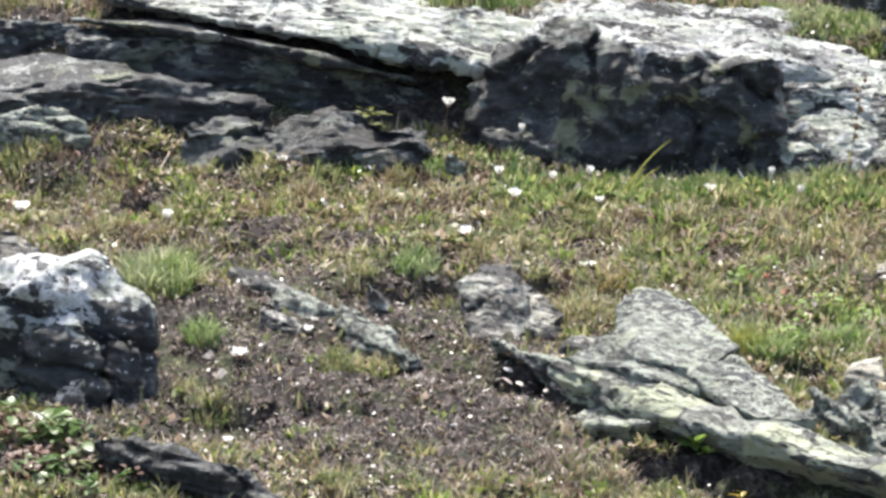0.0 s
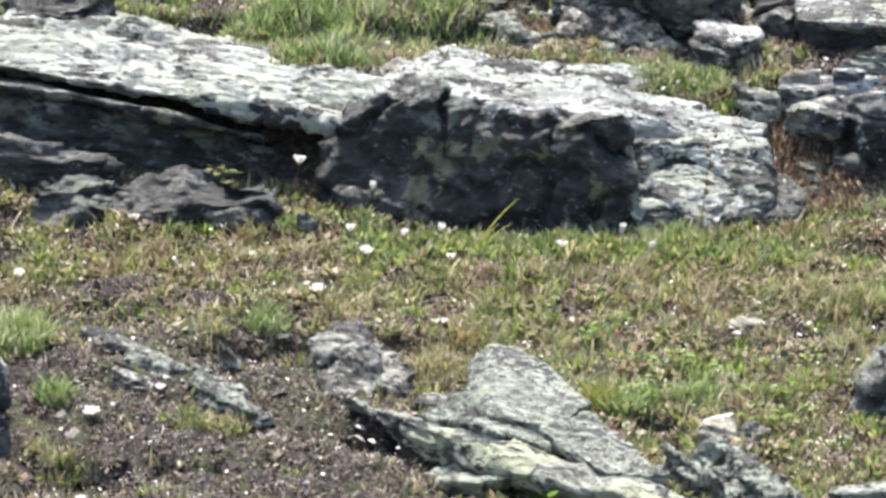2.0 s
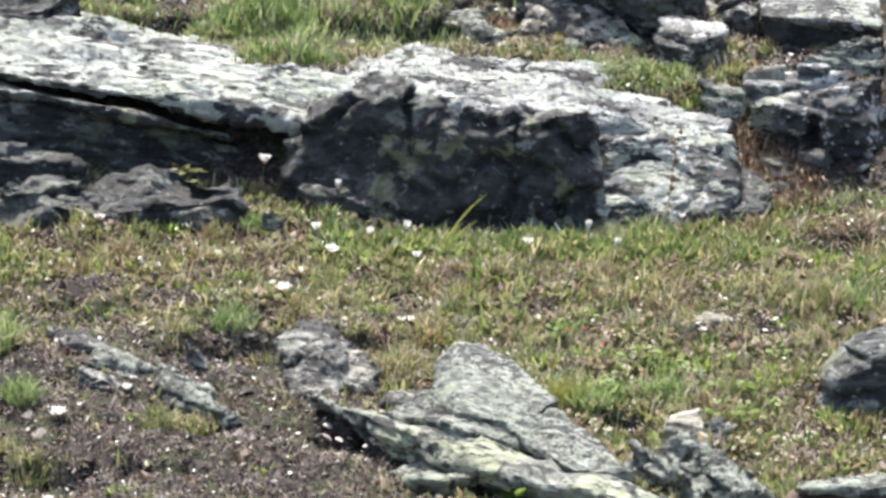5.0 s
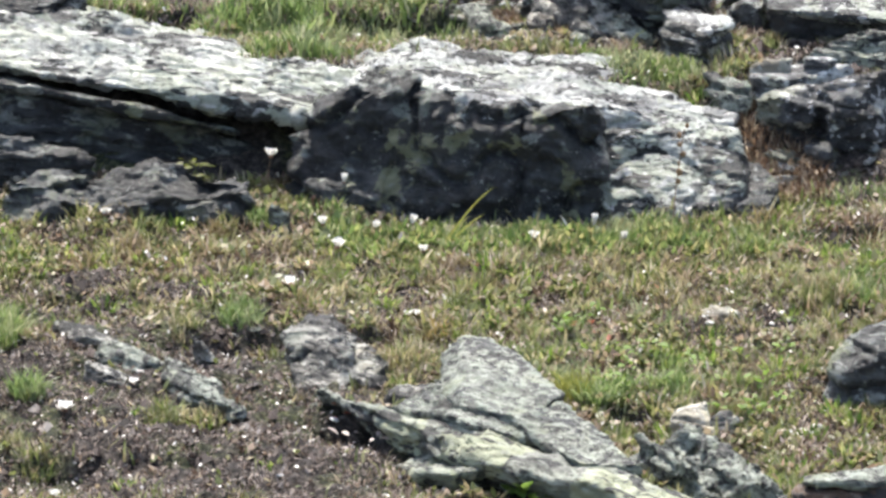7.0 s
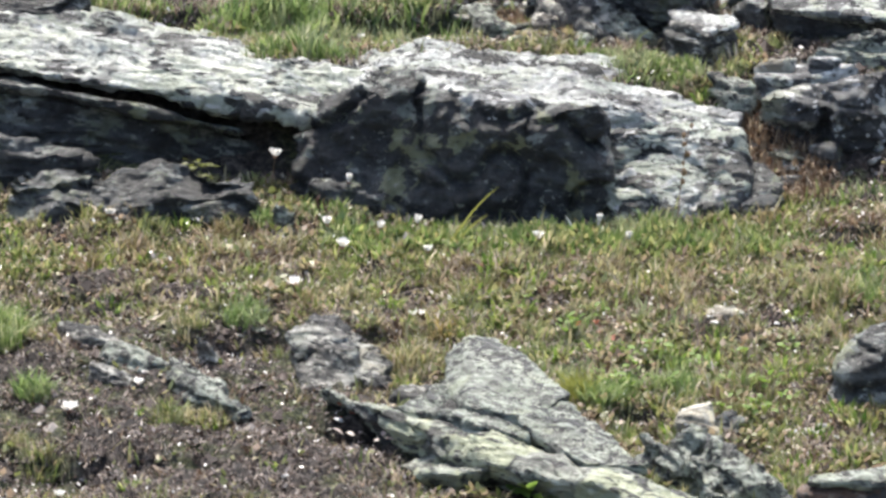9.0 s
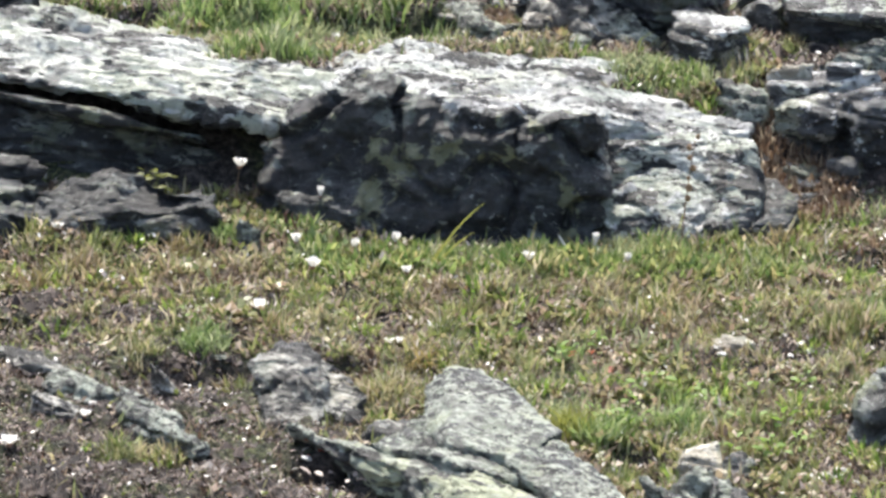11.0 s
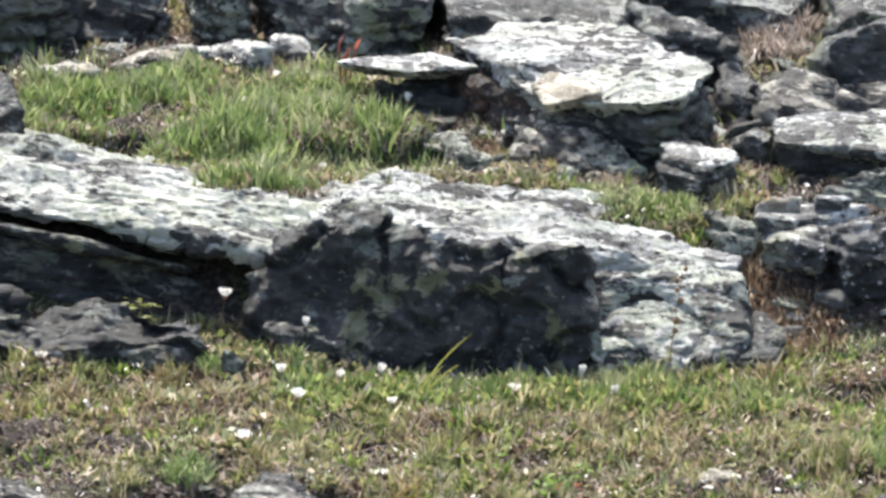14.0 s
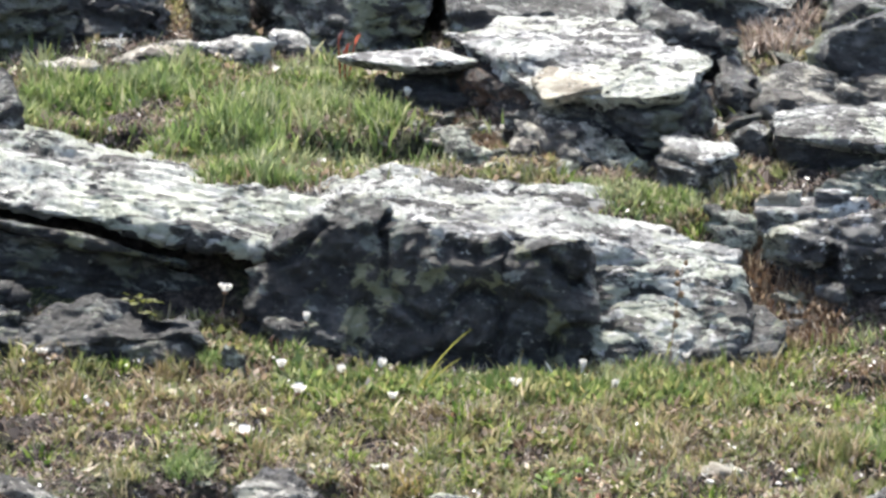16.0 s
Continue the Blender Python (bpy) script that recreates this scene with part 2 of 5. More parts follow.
def leaf_material(name, stops, through_light=0.45, rough=0.55, patches=()):
    """Thin leaves: each one its own colour out of the stops; light passes through them."""
    m, nodes, links, bsdf = mat(name)
    nt = m.node_tree
    geo = nodes.new("ShaderNodeNewGeometry")
    col = steps(nt, geo.outputs["Random Per Island"], stops)
    for k, (size, other, share) in enumerate(patches):
        n = tex_noise(nt, geo.outputs["Position"], size, 4, 0.6, (1, 1, 1, 30 * k, 50 * k, 0))
        col = blend(nt, steps(nt, n, [(0.5, (0,)), (0.72, (share,))]), col, other)
    links.new(col, bsdf.inputs["Base Color"])
    bsdf.inputs["Roughness"].default_value = rough
    tr = nodes.new("ShaderNodeBsdfTranslucent")
    links.new(col, tr.inputs["Color"])
    mix = nodes.new("ShaderNodeMixShader")
    mix.inputs[0].default_value = through_light
    links.new(bsdf.outputs[0], mix.inputs[1])
    links.new(tr.outputs[0], mix.inputs[2])
    links.new(mix.outputs[0], nodes["Material Output"].inputs["Surface"])
    return m


SOIL = soil_material()
GRASS = leaf_material("tundra_grass", [(0.0, (0.112, 0.144, 0.0449)), (0.3, (0.196, 0.227, 0.0764)), (0.55, (0.319, 0.306, 0.13)), (0.78, (0.459, 0.393, 0.242)), (0.92, (0.562, 0.481, 0.387)), (0.96, (0.618, 0.551, 0.495)), (1.0, (0.281, 0.148, 0.0987))], 0.5, patches=((9, (0.46, 0.4, 0.26), 0.45), (15, (0.18, 0.115, 0.075), 0.6), (12, (0.12, 0.18, 0.05), 0.6)))
LUSH = leaf_material("green_grass", [(0.0, (0.085, 0.145, 0.04)), (0.45, (0.19, 0.26, 0.085)), (0.8, (0.33, 0.375, 0.155)), (1.0, (0.52, 0.5, 0.33))], 0.5, patches=((11, (0.36, 0.37, 0.24), 0.55), (8, (0.15, 0.23, 0.08), 0.4)))
STRAW = leaf_material("dead_straw", [(0.0, (0.106, 0.0696, 0.0537)), (0.4, (0.289, 0.225, 0.177)), (0.9, (0.431, 0.36, 0.306)), (1.0, (0.51, 0.45, 0.413))], 0.3)
MAT_LEAF = leaf_material("mat_leaves", [(0.0, (0.0954, 0.116, 0.0374)), (0.35, (0.181, 0.205, 0.0702)), (0.6, (0.315, 0.276, 0.15)), (0.8, (0.334, 0.258, 0.187)), (0.93, (0.21, 0.143, 0.103)), (1.0, (0.572, 0.499, 0.449))], 0.4, 0.45)
CRUMB = leaf_material("soil_crumbs", [(0.0, (0.0111, 0.00747, 0.00583)), (0.55, (0.0428, 0.0291, 0.0241)), (0.93, (0.111, 0.0838, 0.0714)), (1.0, (0.301, 0.269, 0.241))], 0.02, 0.8)
LITTER = leaf_material("leaf_litter", [(0.0, (0.0174, 0.0112, 0.00875)), (0.5, (0.0729, 0.0493, 0.0408)), (0.88, (0.158, 0.116, 0.1)), (1.0, (0.285, 0.247, 0.226))], 0.25, 0.6)
PETAL = leaf_material("white_petal", [(0.0, (0.78, 0.75, 0.7)), (1.0, (0.85, 0.84, 0.82))], 0.35, 0.6)
STEM = leaf_material("brown_stem", [(0.0, (0.16, 0.1, 0.05)), (1.0, (0.24, 0.15, 0.08))], 0.1)
BUD = leaf_material("russet_bud", [(0.0, (0.22, 0.1, 0.065)), (1.0, (0.34, 0.2, 0.13))], 0.2)
RED = leaf_material("red_leaf", [(0.0, (0.3, 0.06, 0.04)), (1.0, (0.4, 0.12, 0.07))], 0.4)
RUSSET = leaf_material("russet_leaf", [(0.0, (0.07, 0.035, 0.028)), (0.7, (0.13, 0.07, 0.05)), (1.0, (0.2, 0.13, 0.09))], 0.3)
FRESH = leaf_material("fresh_leaf", [(0.0, (0.07, 0.13, 0.025)), (0.4, (0.17, 0.26, 0.05)), (0.75, (0.32, 0.38, 0.1)), (1.0, (0.5, 0.5, 0.22))], 0.5, 0.5)
HEATH = leaf_material("russet_heath", [(0.0, (0.088, 0.0528, 0.0352)), (0.4, (0.194, 0.136, 0.0968)), (0.75, (0.308, 0.238, 0.167)), (1.0, (0.44, 0.387, 0.299))], 0.4, 0.5)
DRY = leaf_material("dry_brown_blade", [(0.0, (0.1, 0.06, 0.04)), (0.6, (0.24, 0.16, 0.1)), (1.0, (0.44, 0.36, 0.26))], 0.35)
LICHEN = leaf_material("pale_lichen", [(0.0, (0.2, 0.21, 0.16)), (0.6, (0.38, 0.4, 0.32)), (1.0, (0.52, 0.53, 0.46))], 0.2, 0.7)
LEAFY = leaf_material("broad_upright_leaf", [(0.0, (0.084, 0.141, 0.04)), (0.45, (0.179, 0.252, 0.08)), (0.8, (0.315, 0.349, 0.13)), (1.0, (0.483, 0.407, 0.2))], 0.5, 0.5)
OCHRE = leaf_material("ochre_blade", [(0.0, (0.34, 0.26, 0.1)), (1.0, (0.44, 0.36, 0.17))], 0.4)
BLADE = leaf_material("yellow_green_blade", [(0.0, (0.24, 0.26, 0.06)), (1.0, (0.32, 0.32, 0.09))], 0.45)
WHITE_BIT = leaf_material("bleached_chip", [(0.0, (0.34, 0.31, 0.27)), (1.0, (0.72, 0.7, 0.66))], 0.2, 0.45)


# ---- mesh helpers ----
def mesh_of(name, verts, faces, material, smooth=False):
    me = bpy.data.meshes.new(name)
    me.from_pydata(verts if isinstance(verts, list) else verts.tolist(), [], faces if isinstance(faces, list) else faces.tolist())
    me.materials.append(material)
    if smooth:
        me.polygons.foreach_set("use_smooth", [True] * len(me.polygons))
    me.update()
    return me


def part(name, verts, faces, material, parent, label="", smooth=False):
    ob = new(name, mesh_of(name, verts, faces, material, smooth))
    ob.parent = parent
    return tagged(ob, label)


def blot(x, y, spots):
    """The strongest of several soft ellipses (centre, half widths) at each point."""
    got = np.zeros(len(x))
    for (cx, cy), rx, ry in spots:
        got = np.maximum(got, 1 - ramp(0.55, 1.25, np.hypot((x - cx) / rx, (y - cy) / ry)))
    return got


BARE_FRONT = [
    ((-1.020, 0.396), 0.13, 0.1), ((-0.941, 0.066), 0.08, 0.05), ((-0.792, -0.016), 0.05, 0.04), ((-0.429, -0.194), 0.08, 0.04),
    ((-0.583, -0.145), 0.08, 0.05), ((-0.135, -0.290), 0.06, 0.05), ((0.687, 0.040), 0.06, 0.05), ((0.565, -0.295), 0.05, 0.04),
    ((0.501, -0.397), 0.04, 0.03), ((-0.401, 1.134), 0.3, 0.055), ((-0.534, -0.756), 0.42, 0.42), ((-0.276, -0.846), 0.3, 0.4)]
BARE_BACK = [
    ((-0.861, -0.619), 0.16, 0.25), ((-0.885, -1.132), 0.13, 0.12), ((-0.421, -0.526), 0.3, 0.16), ((-0.616, -0.503), 0.2, 0.12), ((0.154, 0.759), 0.22, 0.17),
    ((0.335, 0.689), 0.2, 0.1), ((0.064, 0.832), 0.1, 0.12), ((0.586, 0.354), 0.12, 0.09), ((0.344, 1.233), 0.5, 0.2),
    ((0.521, 0.872), 0.3, 0.2), ((-0.621, 1.069), 0.25, 0.05), ((0.678, -0.619), 0.12, 0.07), ((0.734, 0.487), 0.2, 0.4),
    ((-0.371, 0.140), 0.06, 0.05)]
BARE_SPOTS = [
    ((0.130, -1.120), 0.1, 0.06), ((0.240, -1.200), 0.1, 0.06), ((0.370, -1.290), 0.1, 0.06), ((0.500, -1.370), 0.1, 0.06), ((-0.140, -0.780), 0.08, 0.06),
    ((-0.464, 0.805), 0.05, 0.03), ((-0.349, 0.743), 0.05, 0.03), ((-0.252, 0.886), 0.045, 0.03), ((-0.416, 0.868), 0.05, 0.025), ((-0.556, 0.825), 0.04, 0.02),
    ((-0.607, -0.254), 0.12, 0.05), ((-0.370, -0.326), 0.14, 0.05), ((-0.462, -0.397), 0.2, 0.08), ((-0.200, -0.409), 0.1, 0.08), ((-0.293, -0.433), 0.1, 0.08), ((0.567, -0.324), 0.06, 0.035), ((0.720, 0.075), 0.1, 0.04), ((0.719, -0.594), 0.08, 0.05)]
BARE = BARE_FRONT + BARE_BACK + BARE_SPOTS
GRASSY = [((0.379, 0.002), 0.35, 0.1), ((0.620, 0.052), 0.22, 0.1), ((0.187, -0.072), 0.3, 0.09), ((0.487, -0.218), 0.28, 0.09)]
STRIP = [((0.100, 0.100), 0.2, 0.05), ((0.153, 0.584), 0.2, 0.06), ((0.376, 0.483), 0.16, 0.08)]
GREEN = [((-0.432, 0.665), 0.2, 0.12), ((-0.268, 0.558), 0.16, 0.07), ((-0.582, 0.799), 0.16, 0.1), ((0.064, 0.606), 0.14, 0.05), ((-0.350, 0.973), 0.25, 0.08), ((0.225, 0.561), 0.14, 0.03), ((-0.210, 0.849), 0.35, 0.22), ((-0.532, 0.916), 0.2, 0.16), ((-0.098, 0.650), 0.26, 0.1), ((0.376, 0.483), 0.14, 0.06), ((0.293, -0.503), 0.16, 0.2), ((0.208, 0.077), 0.3, 0.07), ((-0.129, 0.127), 0.16, 0.06), ((0.676, 0.252), 0.2, 0.1), ((0.658, -0.194), 0.12, 0.08), ((0.430, 0.020), 0.22, 0.06)]


# ---- ground ----
def axis(lo, hi, step, reach, grow=1.22):
    inner = list(np.arange(lo, hi + step / 2, step))
    d, a = step, lo
    while a > -reach:
        d *= grow
        a -= d
        inner.insert(0, a)
    d, a = step, hi
    while a < reach:
        d *= grow
        a += d
        inner.append(a)
    return np.array(inner)


def build_ground():
    xs, ys = axis(-1.2, 1.1, 0.009, 2500), axis(-1.6, 1.5, 0.009, 2500)
    X, Y = np.meshgrid(xs, ys)
    x, y = X.ravel(), Y.ravel()
    near = (1 - ramp(3, 12, np.hypot(x, y)))
    z = ground_z(x, y) + near * (0.006 * perlin(flat3(x, y, 38), 13) + 0.004 * perlin(flat3(x, y, 80), 14))
    z += near * 0.022 * blot(x, y, BARE) * np.abs(fbm(flat3(x, y, 20), 3, 15))
    w, h = len(xs), len(ys)
    i = np.arange((h - 1) * w).reshape(h - 1, w)[:, :-1].ravel()
    me = mesh_of("ground", np.stack([x, y, z], 1), np.stack([i, i + 1, i + w + 1, i + w], 1), SOIL, True)
    return tagged(new("ground", me), "brown crumbly tundra soil with moss on a slope", "ground", kind="structure")


ground = build_ground()

# ---- rocks ----
from mathutils.bvhtree import BVHTree
ROCKS = []


def hull(bm, points):
    vs = [bm.verts.new(p) for p in points]
    got = bmesh.ops.convex_hull(bm, input=vs)
    bmesh.ops.delete(bm, geom=list({g for g in got["geom_interior"] + got["geom_unused"] if isinstance(g, bmesh.types.BMVert)}), context="VERTS")


def rock(name, label, pieces, material, cell=0.008, seed=0, rough=1.0, round_off=3, dip=(0.1, -0.12), category="rock", group="", layered=1.0, faceted=0, terrace=0.5, strike=0):
    """One rock: each piece (top corners, thickness, undercut) is a block that hangs down from its corners; the blocks are fused, edges worn,
    and the surface broken up along the foliation."""
    bm = bmesh.new()
    for corners, thick, under, *lean in pieces:
        mid = sum((Vector(c) for c in corners), Vector()) / len(corners)
        shake = random.Random(seed)
        corners = [Vector(c) + Vector((0, 0, shake.uniform(-0.012, 0.012) * rough)) for c in corners]
        low = [Vector(c).lerp(mid, under) - Vector((0, lean[0] if lean else 0, thick)) for c in corners]
        hull(bm, [Vector(c) for c in corners] + low)
    me = bpy.data.meshes.new("block")
    bm.to_mesh(me)
    bm.free()
    tmp = new("block", me)
    r = tmp.modifiers.new("fuse", "REMESH")
    r.mode, r.voxel_size = "VOXEL", cell
    s = tmp.modifiers.new("wear", "SMOOTH")
    s.factor, s.iterations = 0.5, round_off
    ev = tmp.evaluated_get(bpy.context.evaluated_depsgraph_get())
    src = ev.to_mesh()
    co, no = np.empty(len(src.vertices) * 3), np.empty(len(src.vertices) * 3)
    src.vertices.foreach_get("co", co)
    src.vertices.foreach_get("normal", no)
    faces = [tuple(p.vertices) for p in src.polygons]
    ev.to_mesh_clear()
    bpy.data.objects.remove(tmp)
    co, no = co.reshape(-1, 3), no.reshape(-1, 3)
    size = float(np.ptp(co, axis=0).max())
    chisel = np.random.default_rng(seed + 500)
    for _ in range(faceted):
        a, up = chisel.uniform(-2.6, -0.5), chisel.uniform(-0.6, 0.45)
        n = np.array([math.cos(a), math.sin(a), up]) / math.hypot(1, up)
        over = co @ n
        over = np.maximum(over - np.quantile(over, chisel.uniform(0.86, 0.97)), 0)
        co = co - over[:, None] * n
    leaf = co.copy()
    leaf[:, 2] = (co[:, 2] + dip[0] * co[:, 0] + dip[1] * co[:, 1]) * (1 + 4.5 * layered)
    amp = rough * min(1.0, 0.35 + size)
    d = 0.02 * amp * fbm(co * 5.5, 2, seed)
    d += 0.012 * amp * fbm(leaf * 11, 3, seed + 20)
    d += 0.006 * amp * (0.5 - np.abs(perlin(co * 15, seed + 30)) * 2) * (1 - 0.5 * np.abs(no[:, 2]))
    edge = np.abs(perlin(leaf * 7, seed + 40))
    d -= 0.016 * amp * np.clip(0.12 - edge, 0, 1) / 0.12 * (np.abs(no[:, 2]) < 0.75)
    d += 0.004 * amp * fbm(co * 55, 2, seed + 60)
    a = radians(strike)
    along, across = co[:, 0] * math.cos(a) + co[:, 1] * math.sin(a), co[:, 1] * math.cos(a) - co[:, 0] * math.sin(a)
    sheet = fbm(np.stack([along * 3.2, across * 13, co[:, 2] * 9], 1), 4, seed + 70) * 5
    step = np.floor(sheet) + ramp(0.38, 0.62, sheet - np.floor(sheet)) - sheet * 0.5
    d += 0.006 * terrace * step * (0.3 + 0.7 * np.abs(no[:, 2]))
    co = co + no * d[:, None]
    base = Vector((co[:, 0].mean(), co[:, 1].mean(), co[:, 2].min()))
    ob = new(name, mesh_of(name, co - np.array(base), faces, material, True))
    ob.location = base
    ROCKS.append((co, faces))
    return tagged(ob, label, category, group)


# the outcrop: long slabs on ledges, a boulder face in shade tone and a pale apron
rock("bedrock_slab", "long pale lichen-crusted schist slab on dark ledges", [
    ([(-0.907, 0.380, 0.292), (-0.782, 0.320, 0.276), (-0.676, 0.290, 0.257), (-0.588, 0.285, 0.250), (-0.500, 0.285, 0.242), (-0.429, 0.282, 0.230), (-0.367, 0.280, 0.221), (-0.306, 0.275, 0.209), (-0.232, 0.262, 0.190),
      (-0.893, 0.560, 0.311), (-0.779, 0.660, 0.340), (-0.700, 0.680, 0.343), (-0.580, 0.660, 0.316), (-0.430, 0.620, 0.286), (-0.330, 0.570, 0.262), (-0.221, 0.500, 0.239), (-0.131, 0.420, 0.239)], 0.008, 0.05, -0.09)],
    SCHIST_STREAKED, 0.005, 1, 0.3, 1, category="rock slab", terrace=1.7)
# the shade under the slab is put into this ledge's dark colour
outcrop = rock("ledge", "layered schist ledge toned dark for shade under the pale slab", [
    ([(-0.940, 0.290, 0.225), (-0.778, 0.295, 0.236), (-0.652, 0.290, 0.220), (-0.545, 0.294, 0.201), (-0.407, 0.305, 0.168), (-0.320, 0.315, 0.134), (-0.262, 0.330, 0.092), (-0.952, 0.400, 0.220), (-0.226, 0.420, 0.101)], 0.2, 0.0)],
    SCHIST_BARE_SHADE, 0.006, 2, 0.8, 2, category="rock ledge")
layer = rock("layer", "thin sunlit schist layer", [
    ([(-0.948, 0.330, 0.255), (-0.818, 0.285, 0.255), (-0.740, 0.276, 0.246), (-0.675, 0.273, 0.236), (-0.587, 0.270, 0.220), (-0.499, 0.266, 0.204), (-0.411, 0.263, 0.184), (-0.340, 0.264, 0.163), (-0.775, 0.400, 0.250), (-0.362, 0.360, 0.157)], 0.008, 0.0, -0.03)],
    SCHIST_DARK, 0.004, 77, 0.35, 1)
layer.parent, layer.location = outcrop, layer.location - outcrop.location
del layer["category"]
# shaded front darkened by its material, like the ledge above
low_ledge = rock("ledge", "low schist block with a pale top and a front toned dark for shade", [
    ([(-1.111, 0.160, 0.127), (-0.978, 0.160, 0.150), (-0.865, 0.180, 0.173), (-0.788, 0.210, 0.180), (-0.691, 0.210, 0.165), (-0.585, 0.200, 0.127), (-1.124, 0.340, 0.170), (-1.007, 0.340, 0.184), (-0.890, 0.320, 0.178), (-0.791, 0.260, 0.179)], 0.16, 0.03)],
    SCHIST_BARE_SHADE, 0.007, 3, 0.9, 2, category="rock ledge")
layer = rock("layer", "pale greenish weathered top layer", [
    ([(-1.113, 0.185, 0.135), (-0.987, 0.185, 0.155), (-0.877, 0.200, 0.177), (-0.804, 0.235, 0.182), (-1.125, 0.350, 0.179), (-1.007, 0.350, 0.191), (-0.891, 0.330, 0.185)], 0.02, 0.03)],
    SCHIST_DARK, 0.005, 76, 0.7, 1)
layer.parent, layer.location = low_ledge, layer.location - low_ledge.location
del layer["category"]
rock("rock", "small dark rock beside the slab's end", [
    ([(-1.128, 0.390, 0.237), (-1.031, 0.405, 0.260), (-0.947, 0.407, 0.251), (-0.923, 0.403, 0.228), (-1.069, 0.391, 0.218)], 0.08, 0.0)], SCHIST_DARK, 0.006, 75, 1.2)
rock("stone", "low pale grey stone at the grass edge", [
    ([(-1.109, 0.130, 0.125), (-1.014, 0.150, 0.137), (-0.946, 0.150, 0.131), (-0.895, 0.130, 0.111), (-0.905, 0.115, 0.101), (-1.108, 0.115, 0.098)], 0.06, 0.0)], SCHIST_GREY, 0.006, 4, 1.2, 2, category="stone")
rock("rock", "rounded brown-grey lichen-spotted rock in the grass", [
    ([(-0.735, 0.100, 0.092), (-0.689, 0.140, 0.108), (-0.631, 0.150, 0.114), (-0.592, 0.130, 0.101), (-0.667, 0.090, 0.087)], 0.1, -0.12),
    ([(-0.730, 0.090, 0.076), (-0.641, 0.150, 0.092), (-0.467, 0.160, 0.105), (-0.318, 0.130, 0.090), (-0.322, 0.085, 0.072), (-0.513, 0.060, 0.055), (-0.676, 0.070, 0.059)], 0.08, 0.0),
    ([(-0.610, 0.110, 0.097), (-0.549, 0.150, 0.110), (-0.487, 0.170, 0.113), (-0.434, 0.160, 0.107), (-0.370, 0.140, 0.088), (-0.330, 0.130, 0.078), (-0.369, 0.080, 0.075), (-0.561, 0.070, 0.078)], 0.11, -0.06)],
    SCHIST_BARE_SHADE, 0.005, 5, 1.4, 1, layered=0.3, terrace=0.9)
rock("stone", "small dark stone beside a grass tuft", [
    ([(-0.302, 0.068, 0.067), (-0.268, 0.057, 0.074), (-0.241, 0.028, 0.057), (-0.237, 0.026, 0.026), (-0.292, 0.063, 0.036)], 0.08, -0.05)], SCHIST_GREY, 0.006, 6, category="stone")
# front split from the pale top slab so its shade sits in the colour
rock("boulder", "big lichen-blotched boulder toned dark for shade at the slab's broken edge", [
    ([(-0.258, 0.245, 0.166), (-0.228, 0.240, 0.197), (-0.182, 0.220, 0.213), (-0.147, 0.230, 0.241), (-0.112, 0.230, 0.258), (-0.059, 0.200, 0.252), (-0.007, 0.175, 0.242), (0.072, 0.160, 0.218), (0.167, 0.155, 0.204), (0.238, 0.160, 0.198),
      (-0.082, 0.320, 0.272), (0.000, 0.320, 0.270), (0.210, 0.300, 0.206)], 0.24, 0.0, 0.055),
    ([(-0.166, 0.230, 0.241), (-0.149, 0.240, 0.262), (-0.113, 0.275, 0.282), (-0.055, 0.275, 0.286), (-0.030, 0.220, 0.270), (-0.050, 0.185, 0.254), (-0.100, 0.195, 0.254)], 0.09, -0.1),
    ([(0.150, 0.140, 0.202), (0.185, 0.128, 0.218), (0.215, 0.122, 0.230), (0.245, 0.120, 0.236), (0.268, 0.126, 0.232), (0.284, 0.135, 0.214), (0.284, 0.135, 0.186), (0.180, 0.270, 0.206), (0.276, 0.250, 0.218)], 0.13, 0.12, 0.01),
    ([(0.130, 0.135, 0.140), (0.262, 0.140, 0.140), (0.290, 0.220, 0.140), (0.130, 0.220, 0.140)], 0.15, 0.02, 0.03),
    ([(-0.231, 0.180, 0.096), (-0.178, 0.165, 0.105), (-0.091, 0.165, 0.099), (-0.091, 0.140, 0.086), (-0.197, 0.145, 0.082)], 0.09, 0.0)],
    SCHIST_SHADE_FACE, 0.005, 7, 1.35, 1, category="boulder", layered=0.1, terrace=0.9)
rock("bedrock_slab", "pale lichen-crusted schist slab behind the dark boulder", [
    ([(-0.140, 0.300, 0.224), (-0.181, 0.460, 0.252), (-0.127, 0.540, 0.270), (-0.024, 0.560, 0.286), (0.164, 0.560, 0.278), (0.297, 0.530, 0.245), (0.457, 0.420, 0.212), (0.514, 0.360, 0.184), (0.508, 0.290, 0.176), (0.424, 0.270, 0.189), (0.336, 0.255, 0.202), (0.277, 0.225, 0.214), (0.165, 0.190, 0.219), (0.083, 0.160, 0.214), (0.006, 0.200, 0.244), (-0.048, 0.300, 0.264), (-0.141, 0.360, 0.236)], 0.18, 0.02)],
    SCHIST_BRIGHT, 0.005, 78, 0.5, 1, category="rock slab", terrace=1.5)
rock("rock", "pale lichen-mottled rock apron sloping into the grass", [
    ([(0.252, 0.230, 0.170), (0.386, 0.300, 0.180), (0.516, 0.330, 0.172), (0.278, 0.205, 0.171), (0.335, 0.205, 0.164), (0.423, 0.205, 0.162), (0.512, 0.215, 0.157), (0.524, 0.200, 0.120), (0.511, 0.130, 0.049), (0.400, 0.100, 0.032), (0.295, 0.100, 0.032), (0.266, 0.150, 0.087)], 0.2, 0.0)],
    SCHIST_BLOTCHED, 0.005, 8, 0.7, 1, layered=0.2, terrace=1.0)
